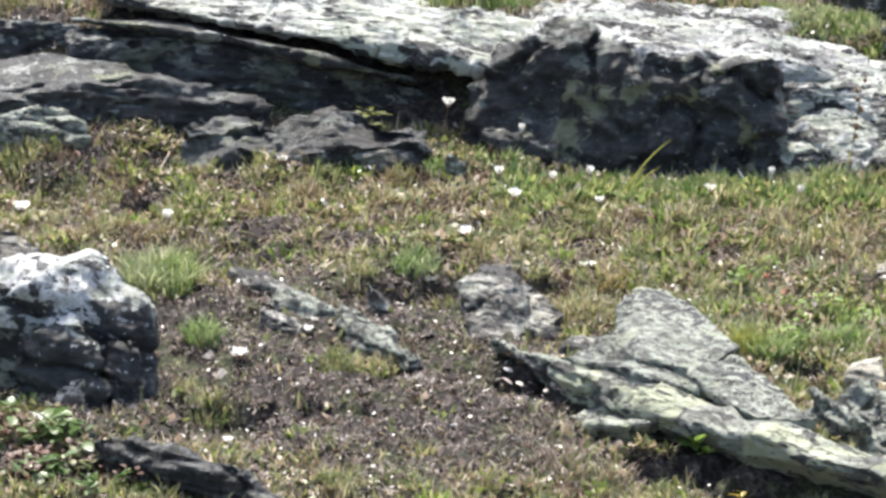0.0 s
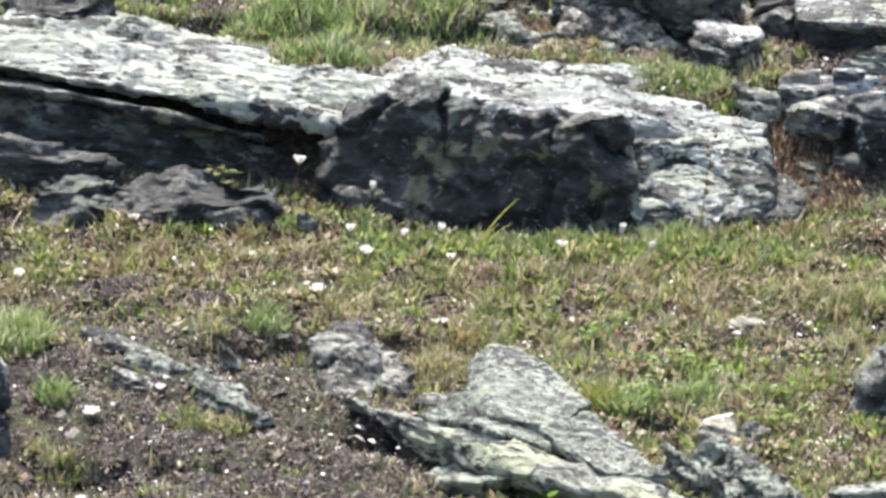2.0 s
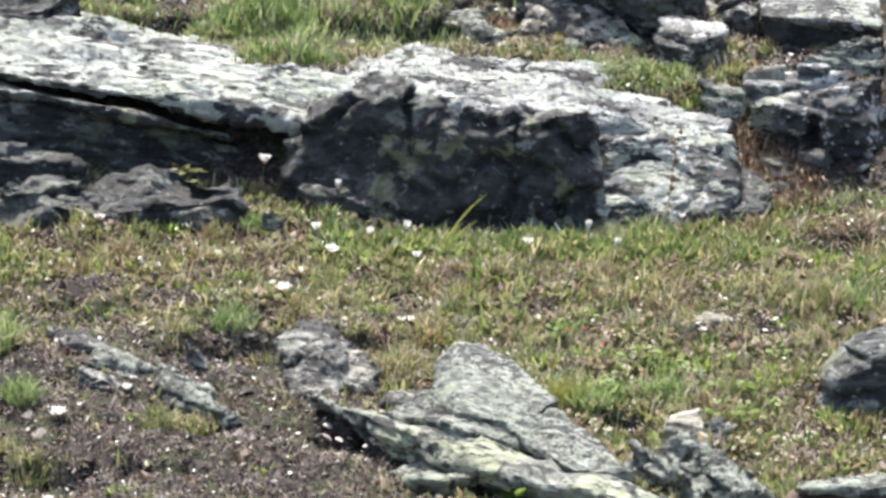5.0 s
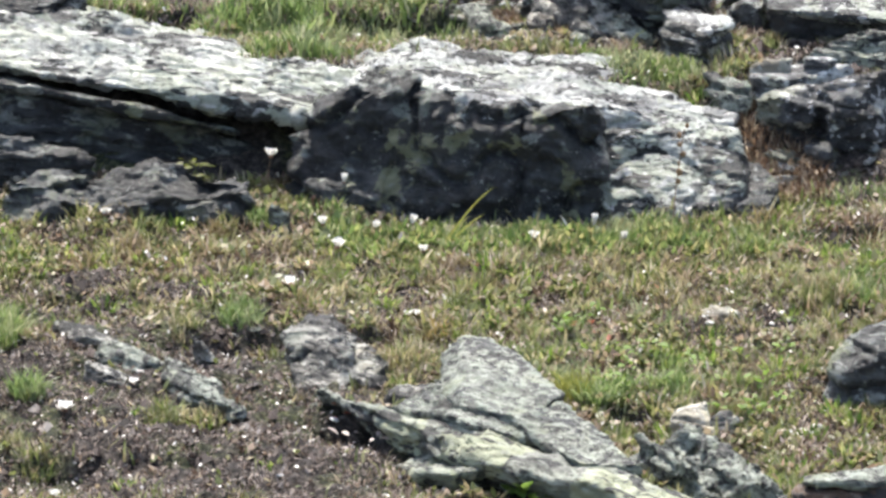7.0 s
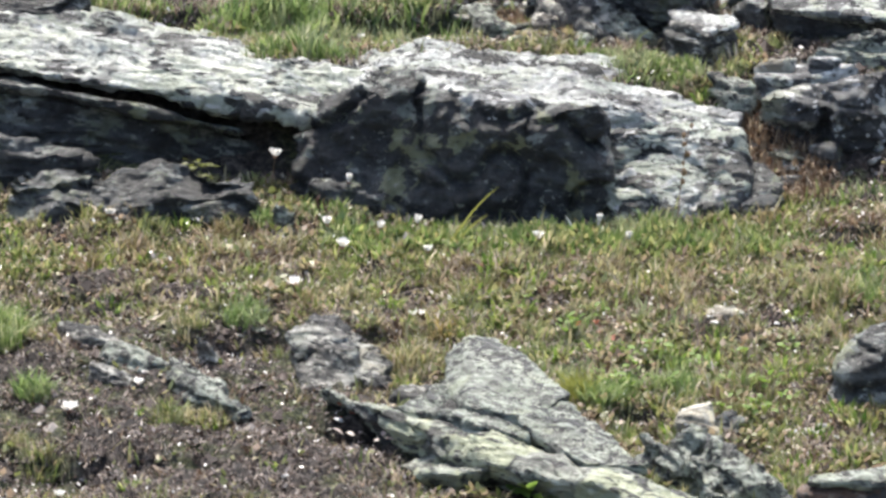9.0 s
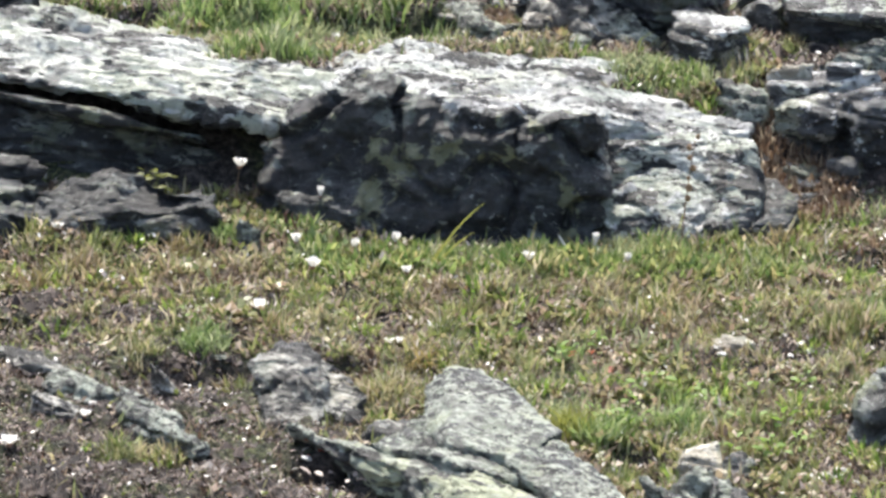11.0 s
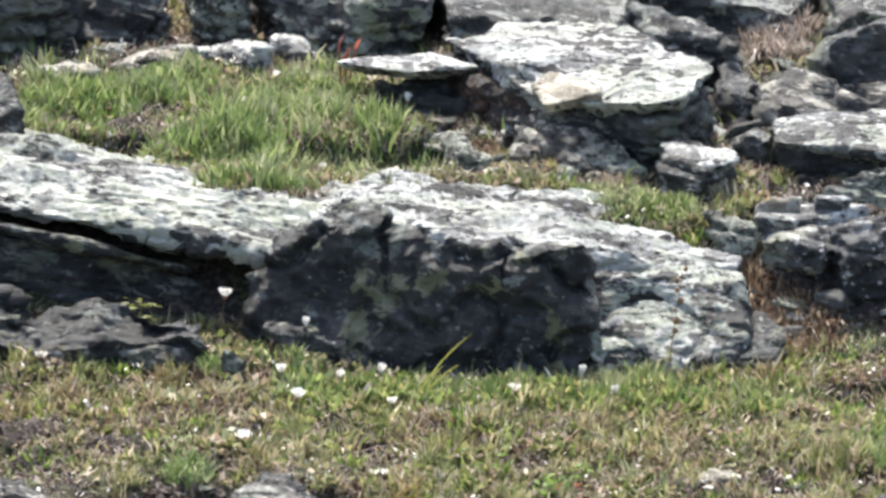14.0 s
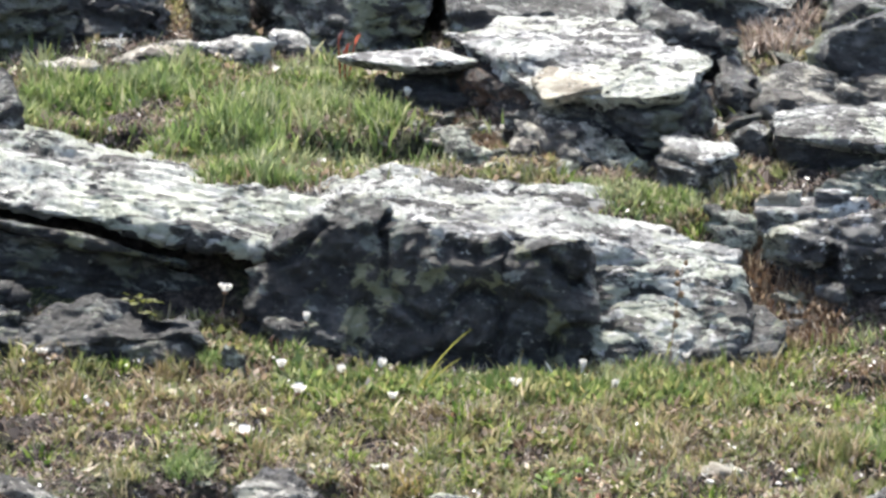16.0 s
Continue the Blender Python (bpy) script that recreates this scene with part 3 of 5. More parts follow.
rock("stone", "small dark stone against the pale apron", [
    ([(0.505, 0.200, 0.112), (0.539, 0.220, 0.129), (0.583, 0.200, 0.107), (0.587, 0.160, 0.081), (0.560, 0.100, 0.057), (0.501, 0.110, 0.063)], 0.12, 0.0)], SCHIST_DARK, 0.006, 9, 1.2, 2, category="stone")

rock("stone", "small cream lichen-covered stone at the apron's foot", [([(0.359, 0.100, 0.038), (0.369, 0.105, 0.062), (0.391, 0.110, 0.069), (0.406, 0.105, 0.051), (0.402, 0.095, 0.030)], 0.05, 0.0)], SCHIST_CREAM, 0.004, 106, 0.7, 2, category="stone")

# rocks behind the grass bench
rock("rock", "dark rough rock above the grass bench", [([(-0.817, 1.452, 0.592), (-0.591, 1.460, 0.594), (-0.555, 1.139, 0.544), (-0.611, 1.038, 0.539), (-0.793, 0.992, 0.527)], 0.2, -0.05)], SCHIST_BARE_SHADE, 0.008, 10, 1.6, faceted=7)
rock("rock", "dark rough rock above the grass bench", [([(-0.808, 0.762, 0.380), (-0.666, 0.803, 0.395), (-0.636, 0.717, 0.372), (-0.622, 0.641, 0.348), (-0.798, 0.598, 0.338)], 0.12, -0.05)], SCHIST_BARE_SHADE, 0.005, 11, 1.8, 1, faceted=4, terrace=1.0)
rock("rock", "grey cracked rock with a dark side", [([(-0.587, 1.380, 0.554), (-0.465, 1.384, 0.555), (-0.404, 1.217, 0.533), (-0.373, 1.128, 0.491), (-0.493, 1.093, 0.502), (-0.559, 1.118, 0.508)], 0.14, 0.03)], SCHIST_BARE_SHADE, 0.008, 12, 1.6, faceted=7)
rock("rock", "grey cracked rock with a dark side", [([(-0.379, 1.359, 0.548), (-0.294, 1.307, 0.535), (-0.257, 1.156, 0.508), (-0.280, 1.115, 0.498), (-0.365, 1.153, 0.507)], 0.12, 0.12)], SCHIST_GREY, 0.007, 13, 1.4, faceted=7)
rock("rock", "undercut dark rock with deep shade beneath", [([(-0.267, 1.363, 0.549), (-0.088, 1.396, 0.558), (0.053, 1.401, 0.559), (0.035, 1.070, 0.496), (-0.085, 0.997, 0.488), (-0.177, 1.021, 0.494), (-0.253, 1.128, 0.511)], 0.11, 0.2)], SCHIST_DARK, 0.008, 14, 1.4, faceted=7)
rock("slab", "thin flat slab with a pale top edge", [([(-0.129, 0.897, 0.423), (-0.084, 0.921, 0.434), (0.026, 0.921, 0.439), (0.090, 0.897, 0.433), (0.110, 0.851, 0.422), (-0.010, 0.852, 0.422)], 0.014, 0.1, -0.04)], SCHIST_PALE, 0.004, 15, 0.5, 1, category="rock slab")
# dark material stands in for the shade under the thin slab
rock("rock", "rock toned dark for the shade below a thin flat slab", [([(-0.083, 0.925, 0.398), (0.027, 0.935, 0.406), (0.118, 0.910, 0.400), (0.145, 0.845, 0.362), (0.045, 0.850, 0.358), (-0.037, 0.890, 0.372)], 0.1, 0.0)], SCHIST_BARE_SHADE, 0.005, 16, 1.2, 1, faceted=3)
rock("slab", "broad tilted slab with bright lichen-crusted top", [
    ([(0.052, 0.950, 0.463), (0.172, 0.860, 0.440), (0.197, 0.770, 0.415), (0.212, 0.705, 0.387), (0.272, 0.660, 0.397), (0.335, 0.645, 0.408), (0.365, 0.580, 0.398), (0.433, 0.600, 0.414), (0.481, 0.720, 0.450), (0.369, 1.000, 0.470), (0.306, 1.100, 0.485), (0.223, 1.120, 0.482), (0.167, 1.080, 0.479), (0.102, 1.000, 0.473)], 0.045, 0.06, -0.06)],
    SCHIST_BRIGHT, 0.005, 17, 0.7, 1, category="rock slab", terrace=1.0)
# separate near-black piece: the shade of the slab's front and underside as colour
rock("rock", "block coloured black as shade under the bright slab", [
    ([(0.270, 0.700, 0.385), (0.330, 0.672, 0.376), (0.365, 0.604, 0.368), (0.433, 0.624, 0.384), (0.484, 0.738, 0.418), (0.400, 0.900, 0.420), (0.280, 0.850, 0.392)], 0.11, 0.08, -0.04)], SCHIST_BARE_SHADE, 0.005, 104, 0.9, 1, terrace=0.5)
rock("stone", "cream flat stone tucked under the bright slab", [
    ([(0.185, 0.735, 0.419), (0.219, 0.755, 0.435), (0.295, 0.695, 0.427), (0.304, 0.642, 0.413), (0.219, 0.660, 0.389), (0.205, 0.670, 0.390)], 0.02, 0.1, -0.02)], SCHIST_CREAM, 0.004, 79, 0.2, 1, category="stone", terrace=0.3)
rock("rock", "dark rock shaded by the overhanging slab", [
    ([(0.139, 0.752, 0.352), (0.208, 0.730, 0.372), (0.271, 0.711, 0.382), (0.298, 0.698, 0.364), (0.289, 0.680, 0.329), (0.231, 0.694, 0.318), (0.163, 0.724, 0.330)], 0.1, -0.05),
    ([(0.280, 0.694, 0.373), (0.451, 0.682, 0.390), (0.480, 0.693, 0.353), (0.406, 0.658, 0.324), (0.298, 0.693, 0.332)], 0.12, 0.0)], SCHIST_DULL, 0.006, 80, 1.7, 1, layered=0.4, faceted=6)
rock("rock", "brown-grey rock sheet leaning under the bright slab", [
    ([(0.150, 0.740, 0.354), (0.195, 0.730, 0.370), (0.251, 0.710, 0.376), (0.298, 0.670, 0.339), (0.351, 0.610, 0.290), (0.306, 0.600, 0.286), (0.244, 0.630, 0.307), (0.176, 0.690, 0.332)], 0.05, 0.0)], SCHIST_DULL, 0.005, 106, 1.3, 1, layered=0.4, terrace=0.9)
rock("stone", "grey leaning splinter of rock in the rubble", [
    ([(0.299, 0.639, 0.334), (0.324, 0.615, 0.333), (0.359, 0.585, 0.321), (0.388, 0.579, 0.289), (0.342, 0.577, 0.284), (0.313, 0.597, 0.294)], 0.05, 0.0)], SCHIST_GREY, 0.005, 84, 1.2, 1, category="stone", group="rubble stones", faceted=6)
rock("rock", "rusty brown rock beside the bright slab", [
    ([(0.033, 0.970, 0.443), (0.079, 0.930, 0.425), (0.125, 0.900, 0.416), (0.166, 0.860, 0.399), (0.193, 0.800, 0.373), (0.193, 0.760, 0.359), (0.143, 0.780, 0.358), (0.116, 0.820, 0.386), (0.079, 0.880, 0.409)], 0.06, 0.0)], SCHIST_RUST, 0.004, 85, 1.8, 1, layered=0.6, faceted=3, terrace=1.2)
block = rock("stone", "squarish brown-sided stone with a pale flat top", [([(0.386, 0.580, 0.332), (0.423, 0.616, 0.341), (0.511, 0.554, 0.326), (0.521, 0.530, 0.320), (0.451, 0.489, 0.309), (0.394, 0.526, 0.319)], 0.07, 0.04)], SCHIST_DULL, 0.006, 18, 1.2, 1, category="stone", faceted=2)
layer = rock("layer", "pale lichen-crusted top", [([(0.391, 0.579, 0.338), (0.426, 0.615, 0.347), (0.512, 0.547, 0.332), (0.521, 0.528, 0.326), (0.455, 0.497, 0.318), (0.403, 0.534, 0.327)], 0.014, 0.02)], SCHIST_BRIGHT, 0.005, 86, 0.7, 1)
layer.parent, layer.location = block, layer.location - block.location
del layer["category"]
# sides darkened in colour as shaded; the top is its own paler layer
flat_topped = rock("rock", "grey rock with sides toned dark for shade and a flat bright top", [([(0.574, 0.655, 0.350), (0.625, 0.690, 0.358), (0.671, 0.710, 0.364), (0.780, 0.720, 0.368), (0.790, 0.560, 0.316), (0.719, 0.570, 0.314), (0.667, 0.605, 0.328), (0.577, 0.612, 0.331)], 0.08, 0.06, -0.02)], SCHIST_BARE_SHADE, 0.005, 19, 0.9, 1, faceted=3, terrace=1.0)
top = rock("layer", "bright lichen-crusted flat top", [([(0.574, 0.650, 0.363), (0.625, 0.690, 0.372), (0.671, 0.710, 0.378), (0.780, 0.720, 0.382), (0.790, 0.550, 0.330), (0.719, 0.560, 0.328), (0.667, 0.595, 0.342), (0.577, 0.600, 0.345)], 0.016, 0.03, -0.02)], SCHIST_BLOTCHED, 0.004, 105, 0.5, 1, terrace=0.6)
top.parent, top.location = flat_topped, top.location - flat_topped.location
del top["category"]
rock("rock", "rough grey rock in the scree", [([(0.542, 0.850, 0.382), (0.585, 0.893, 0.402), (0.621, 0.896, 0.408), (0.684, 0.854, 0.388), (0.691, 0.806, 0.361), (0.609, 0.784, 0.350), (0.546, 0.803, 0.355)], 0.09, -0.04)], SCHIST_DULL, 0.006, 20, 2.0, 1, layered=0.3, faceted=7)
rock("rock", "small dark rock in the scree", [([(0.493, 0.963, 0.420), (0.523, 0.989, 0.431), (0.558, 0.927, 0.406), (0.547, 0.840, 0.369), (0.500, 0.813, 0.362)], 0.09, 0.0)], SCHIST_DARK, 0.006, 81, 1.8, 1, layered=0.5, faceted=7)
rock("rock", "small dark rock in the scree", [([(0.515, 0.691, 0.347), (0.552, 0.713, 0.358), (0.585, 0.673, 0.342), (0.572, 0.647, 0.316), (0.527, 0.646, 0.316)], 0.09, 0.0)], SCHIST_DARK, 0.006, 82, 1.8, 1, layered=0.5, faceted=7)
rock("rock", "brown stained rock in the scree", [([(0.657, 0.865, 0.395), (0.721, 0.877, 0.408), (0.831, 0.894, 0.413), (0.828, 0.808, 0.371), (0.682, 0.810, 0.367)], 0.09, 0.0)], SCHIST_DULL, 0.006, 83, 1.8, 1, layered=0.5, faceted=7)
rock("rock", "leaning grey rock with a dark split", [([(0.606, 0.925, 0.410), (0.647, 0.884, 0.450), (0.693, 0.884, 0.480), (0.849, 0.919, 0.519), (0.852, 0.976, 0.528), (0.686, 0.949, 0.486)], 0.15, 0.0, 0.01)], SCHIST_DARK, 0.007, 21, 1.4, 1, layered=0.3, faceted=7)
rock("rock", "rough dark rock behind the bright slab", [([(0.342, 1.166, 0.490), (0.482, 1.198, 0.498), (0.544, 1.066, 0.465), (0.513, 0.946, 0.436), (0.414, 1.035, 0.458)], 0.1, 0.0)], SCHIST_DARK, 0.008, 22, 1.8, faceted=7)
rock("rock", "dark rock closing the top of the slope", [([(0.025, 1.402, 0.549), (0.252, 1.437, 0.558), (0.374, 1.358, 0.538), (0.361, 1.167, 0.491), (0.063, 1.117, 0.478)], 0.15, 0.0)], SCHIST_DARK, 0.01, 23, 1.6)
rock("rock", "dark rock closing the top of the slope", [([(0.385, 1.441, 0.559), (0.678, 1.451, 0.561), (0.642, 1.217, 0.503), (0.390, 1.222, 0.504)], 0.2, 0.0)], SCHIST_DARK, 0.01, 24, 1.6)
rock("rock", "dark rock closing the top of the slope", [([(0.668, 1.423, 0.554), (0.914, 1.431, 0.556), (0.903, 1.212, 0.502), (0.687, 1.178, 0.493)], 0.2, 0.0)], SCHIST_DARK, 0.01, 25, 1.6)
rock("slab", "low pale slab beside the dry turf", [([(0.535, 0.422, 0.254), (0.599, 0.444, 0.265), (0.653, 0.452, 0.266), (0.720, 0.430, 0.258), (0.661, 0.396, 0.247), (0.606, 0.372, 0.238), (0.545, 0.386, 0.241)], 0.04, 0.0)], SCHIST_BRIGHT, 0.005, 26, 0.6, 1, category="rock slab", terrace=0.4)
rock("rock", "tilted grey rock slab above the low pale one", [([(0.619, 0.458, 0.259), (0.637, 0.474, 0.273), (0.663, 0.480, 0.284), (0.724, 0.500, 0.313), (0.788, 0.500, 0.323), (0.785, 0.445, 0.260), (0.671, 0.448, 0.258)], 0.06, 0.0)], SCHIST_GREY, 0.005, 103, 1.0, 1, terrace=1.0)
rock("rock", "black broken rock with a sunlit flat top", [
    ([(0.543, 0.330, 0.214), (0.588, 0.370, 0.224), (0.659, 0.380, 0.227), (0.668, 0.340, 0.217), (0.639, 0.310, 0.207), (0.569, 0.310, 0.207)], 0.05, 0.08, -0.03),
    ([(0.658, 0.360, 0.236), (0.719, 0.380, 0.249), (0.783, 0.380, 0.246), (0.780, 0.300, 0.215), (0.717, 0.285, 0.207), (0.674, 0.295, 0.209)], 0.18, 0.03, -0.03),
    ([(0.560, 0.345, 0.180), (0.690, 0.345, 0.180), (0.690, 0.400, 0.180), (0.560, 0.400, 0.180)], 0.12, 0.0, 0.0)], SCHIST_SPOTTED, 0.005, 27, 1.0, 1, layered=0.7, faceted=4, terrace=1.4)
rock("rock", "small black angular rock before the broken one", [([(0.630, 0.305, 0.150), (0.667, 0.312, 0.158), (0.700, 0.292, 0.150), (0.675, 0.270, 0.138), (0.637, 0.275, 0.135)], 0.08, 0.05)], SCHIST_BARE_SHADE, 0.005, 28, 1.2, 1, faceted=3)
rock("stone", "bleached stone on the low slab", [([(0.530, 0.408, 0.261), (0.569, 0.416, 0.273), (0.620, 0.412, 0.269), (0.610, 0.404, 0.251), (0.551, 0.400, 0.244)], 0.05, 0.0)], SCHIST_CREAM, 0.005, 101, 1.2, 1, category="stone", faceted=2)
rock("stone", "bleached stone on the low slab", [([(0.622, 0.405, 0.264), (0.640, 0.418, 0.280), (0.688, 0.421, 0.282), (0.677, 0.410, 0.262)], 0.05, 0.0)], SCHIST_PALE, 0.005, 102, 1.2, 1, category="stone", faceted=2)
rock("rock", "layered dark stone beside the turf strip", [([(0.454, 0.414, 0.252), (0.476, 0.432, 0.265), (0.546, 0.379, 0.223), (0.533, 0.353, 0.200), (0.497, 0.361, 0.207)], 0.07, 0.0)], SCHIST_GREY, 0.007, 29, 1.6, faceted=7)
for k, c in enumerate([
        [(-0.496, 1.057, 0.423), (-0.414, 1.098, 0.438), (-0.357, 1.061, 0.424), (-0.398, 1.026, 0.411), (-0.476, 1.033, 0.407)],
        [(-0.367, 1.094, 0.437), (-0.280, 1.118, 0.443), (-0.235, 1.075, 0.428), (-0.297, 1.051, 0.417)],
        [(-0.623, 1.004, 0.405), (-0.554, 1.023, 0.415), (-0.502, 0.981, 0.399), (-0.584, 0.961, 0.389)],
        [(-0.234, 1.123, 0.440), (-0.178, 1.130, 0.441), (-0.131, 1.093, 0.427), (-0.196, 1.079, 0.419)]]):
    rock("stone", "flat bleached stone above the grass bench", [(c, 0.05, -0.05)], SCHIST_PALE if k % 2 else SCHIST_TAN, 0.005, 90 + k, 1.3, 1, category="stone", group="bench stones")
for k, c in enumerate([
        [(0.230, 0.586, 0.296), (0.247, 0.585, 0.300), (0.264, 0.561, 0.285), (0.239, 0.563, 0.282)],
        [(0.158, 0.703, 0.325), (0.190, 0.698, 0.330), (0.199, 0.675, 0.316), (0.167, 0.680, 0.311)],
        [(0.036, 0.768, 0.339), (0.082, 0.795, 0.346), (0.127, 0.658, 0.312), (0.099, 0.595, 0.296), (0.055, 0.680, 0.317)],
        [(0.154, 0.680, 0.328), (0.177, 0.700, 0.331), (0.208, 0.660, 0.318), (0.185, 0.630, 0.312)],
        [(0.225, 0.600, 0.292), (0.244, 0.620, 0.292), (0.265, 0.580, 0.281), (0.243, 0.570, 0.276)],
        [(0.275, 0.600, 0.286), (0.297, 0.610, 0.288), (0.306, 0.580, 0.279), (0.283, 0.570, 0.276)]]):
    rock("stone", "flat rubble stone lying in brown soil", [(c, 0.04, -0.05)], SCHIST_TAN if k % 2 else SCHIST_GREY, 0.004, 30 + k, 1.1, 1, faceted=2, terrace=1.4, strike=-30, category="stone", group="rubble stones")

# rocks in the foreground
rock("slab", "long yellowish lichen-covered slab tilted out of the soil", [
    ([(-0.204, -0.675, -0.138), (-0.113, -0.813, -0.147), (-0.003, -0.913, -0.157), (0.150, -1.028, -0.186), (0.302, -1.105, -0.210), (0.513, -1.226, -0.245), (0.640, -1.300, -0.265),
      (-0.168, -0.720, -0.146), (-0.112, -0.810, -0.163), (-0.066, -0.880, -0.178), (-0.003, -0.960, -0.186), (0.061, -1.020, -0.196), (0.105, -1.050, -0.199), (0.195, -1.120, -0.213), (0.239, -1.160, -0.226), (0.300, -1.200, -0.231), (0.370, -1.260, -0.243), (0.429, -1.300, -0.252), (0.543, -1.400, -0.272)], 0.09, 0.1, -0.16)],
    SCHIST_YELLOW, 0.005, 40, 0.7, 1, category="rock slab", terrace=0.9, strike=-38)
rock("slab", "lower yellowish layer jutting from under the long slab", [
    ([(-0.070, -0.930, -0.223), (-0.034, -0.900, -0.206), (0.016, -0.940, -0.204), (0.097, -1.030, -0.210), (0.025, -1.050, -0.209), (-0.029, -1.020, -0.217)], 0.05, 0.1, -0.08)],
    SCHIST_YELLOW, 0.005, 46, 0.7, 1, category="rock slab", terrace=1.0, strike=-38)
rock("rock", "grey wedge-shaped rock resting on the long slab", [
    ([(0.039, -0.616, -0.053), (0.094, -0.621, -0.055), (0.142, -0.709, -0.077), (0.207, -0.829, -0.116), (0.150, -0.916, -0.143), (0.042, -0.873, -0.137), (0.001, -0.735, -0.123), (0.003, -0.633, -0.088)], 0.14, -0.05)],
    SCHIST_GREY, 0.005, 41, 0.45, 2, terrace=0.5, strike=-38)
rock("rock", "pale grey block stepping down the long slab", [
    ([(0.119, -0.928, -0.146), (0.196, -0.843, -0.120), (0.263, -0.979, -0.159), (0.329, -1.075, -0.188), (0.221, -1.091, -0.187)], 0.1, -0.03)], SCHIST_GREY, 0.005, 42, 0.6, 1, terrace=0.7, strike=-38)
rock("rock", "layered dark rock between slab and soil", [
    ([(-0.086, -0.779, -0.134), (0.001, -0.712, -0.117), (0.069, -0.872, -0.137), (0.141, -0.982, -0.164), (0.042, -0.916, -0.158), (-0.049, -0.840, -0.144)], 0.08, 0.0)], SCHIST_GREY, 0.005, 43, 1.0, 1, terrace=1.2, strike=-38)
rock("rock", "squat dark rock with a lit greenish top", [
    ([(-0.256, -0.470, -0.080), (-0.210, -0.450, -0.064), (-0.173, -0.460, -0.064), (-0.135, -0.480, -0.077), (-0.152, -0.530, -0.095), (-0.191, -0.530, -0.090), (-0.237, -0.520, -0.092)], 0.05, 0.1, -0.02),
    ([(-0.238, -0.555, -0.110), (-0.200, -0.535, -0.096), (-0.144, -0.535, -0.099), (-0.129, -0.565, -0.117), (-0.157, -0.620, -0.137), (-0.236, -0.610, -0.139)], 0.08, 0.0),
    ([(-0.135, -0.495, -0.081), (-0.107, -0.515, -0.088), (-0.077, -0.565, -0.114), (-0.079, -0.600, -0.135), (-0.125, -0.610, -0.135), (-0.142, -0.560, -0.110)], 0.12, 0.0, -0.02)], SCHIST_DULL, 0.004, 44, 1.1, 1, layered=0.5, terrace=0.9, strike=-30)
rock("rock", "brown layered rock wedged behind the long slab", [
    ([(-0.111, -0.680, -0.165), (-0.069, -0.660, -0.138), (-0.024, -0.660, -0.123), (0.013, -0.700, -0.132), (0.059, -0.800, -0.165), (-0.014, -0.760, -0.166)], 0.08, 0.0)], SCHIST_DULL, 0.004, 45, 0.9, 1, terrace=1.0, strike=-38)
for k, c in enumerate([
        [(-0.642, -0.360, -0.062), (-0.594, -0.390, -0.066), (-0.546, -0.420, -0.076), (-0.494, -0.460, -0.092), (-0.470, -0.470, -0.099), (-0.484, -0.490, -0.108), (-0.555, -0.450, -0.091), (-0.612, -0.420, -0.079)],
        [(-0.554, -0.460, -0.087), (-0.489, -0.480, -0.094), (-0.450, -0.520, -0.109), (-0.459, -0.545, -0.119), (-0.510, -0.530, -0.115), (-0.567, -0.490, -0.103)],
        [(-0.579, -0.540, -0.115), (-0.505, -0.560, -0.117), (-0.483, -0.595, -0.137), (-0.517, -0.600, -0.132), (-0.578, -0.570, -0.122)],
        [(-0.450, -0.530, -0.100), (-0.407, -0.570, -0.110), (-0.359, -0.660, -0.140), (-0.316, -0.740, -0.168), (-0.339, -0.750, -0.166), (-0.396, -0.670, -0.141), (-0.439, -0.590, -0.116)],
        [(-0.407, -0.470, -0.086), (-0.377, -0.490, -0.094), (-0.352, -0.510, -0.105), (-0.359, -0.530, -0.113), (-0.390, -0.510, -0.100)]]):
    rock("rock", "low grey outcrop ridge breaking through soil", [([(x, y, z - 0.006) for x, y, z in c], 0.07, 0.1, -0.02)], SCHIST_GREY if k % 2 else SCHIST_DULL, 0.004, 50 + k, 1.5, 1, group="outcrop ridge", terrace=1.3, strike=-40)
# the crown's sunlit white comes from the material, rising with height
rock("boulder", "dark rounded boulder with lichen and a crown coloured sunlit white", [
    ([(-1.125, -0.800, -0.110), (-1.060, -0.780, -0.060), (-0.989, -0.790, -0.019), (-0.945, -0.780, -0.002), (-0.900, -0.770, 0.011), (-0.847, -0.760, 0.021), (-0.809, -0.760, -0.010), (-0.785, -0.770, -0.038), (-0.766, -0.780, -0.071), (-0.754, -0.790, -0.105), (-0.732, -0.810, -0.129), (-0.727, -0.830, -0.164), (-0.737, -0.850, -0.198), (-0.896, -0.830, -0.010), (-0.841, -0.840, -0.026), (-0.949, -0.850, -0.045)], 0.2, 0.0, -0.03),
    ([(-0.965, -0.880, -0.123), (-0.933, -0.890, -0.104), (-0.901, -0.880, -0.087), (-0.847, -0.880, -0.092), (-0.821, -0.890, -0.124), (-0.815, -0.900, -0.154), (-0.904, -0.840, -0.082), (-0.849, -0.840, -0.083)], 0.1, 0.03, -0.01),
    ([(-0.812, -0.860, -0.106), (-0.776, -0.855, -0.115), (-0.756, -0.850, -0.129), (-0.751, -0.865, -0.177), (-0.801, -0.880, -0.194)], 0.07, 0.0)],
    SCHIST_SUN_CROWN, 0.005, 60, 1.2, 2, category="boulder", layered=0.1, terrace=0.7)
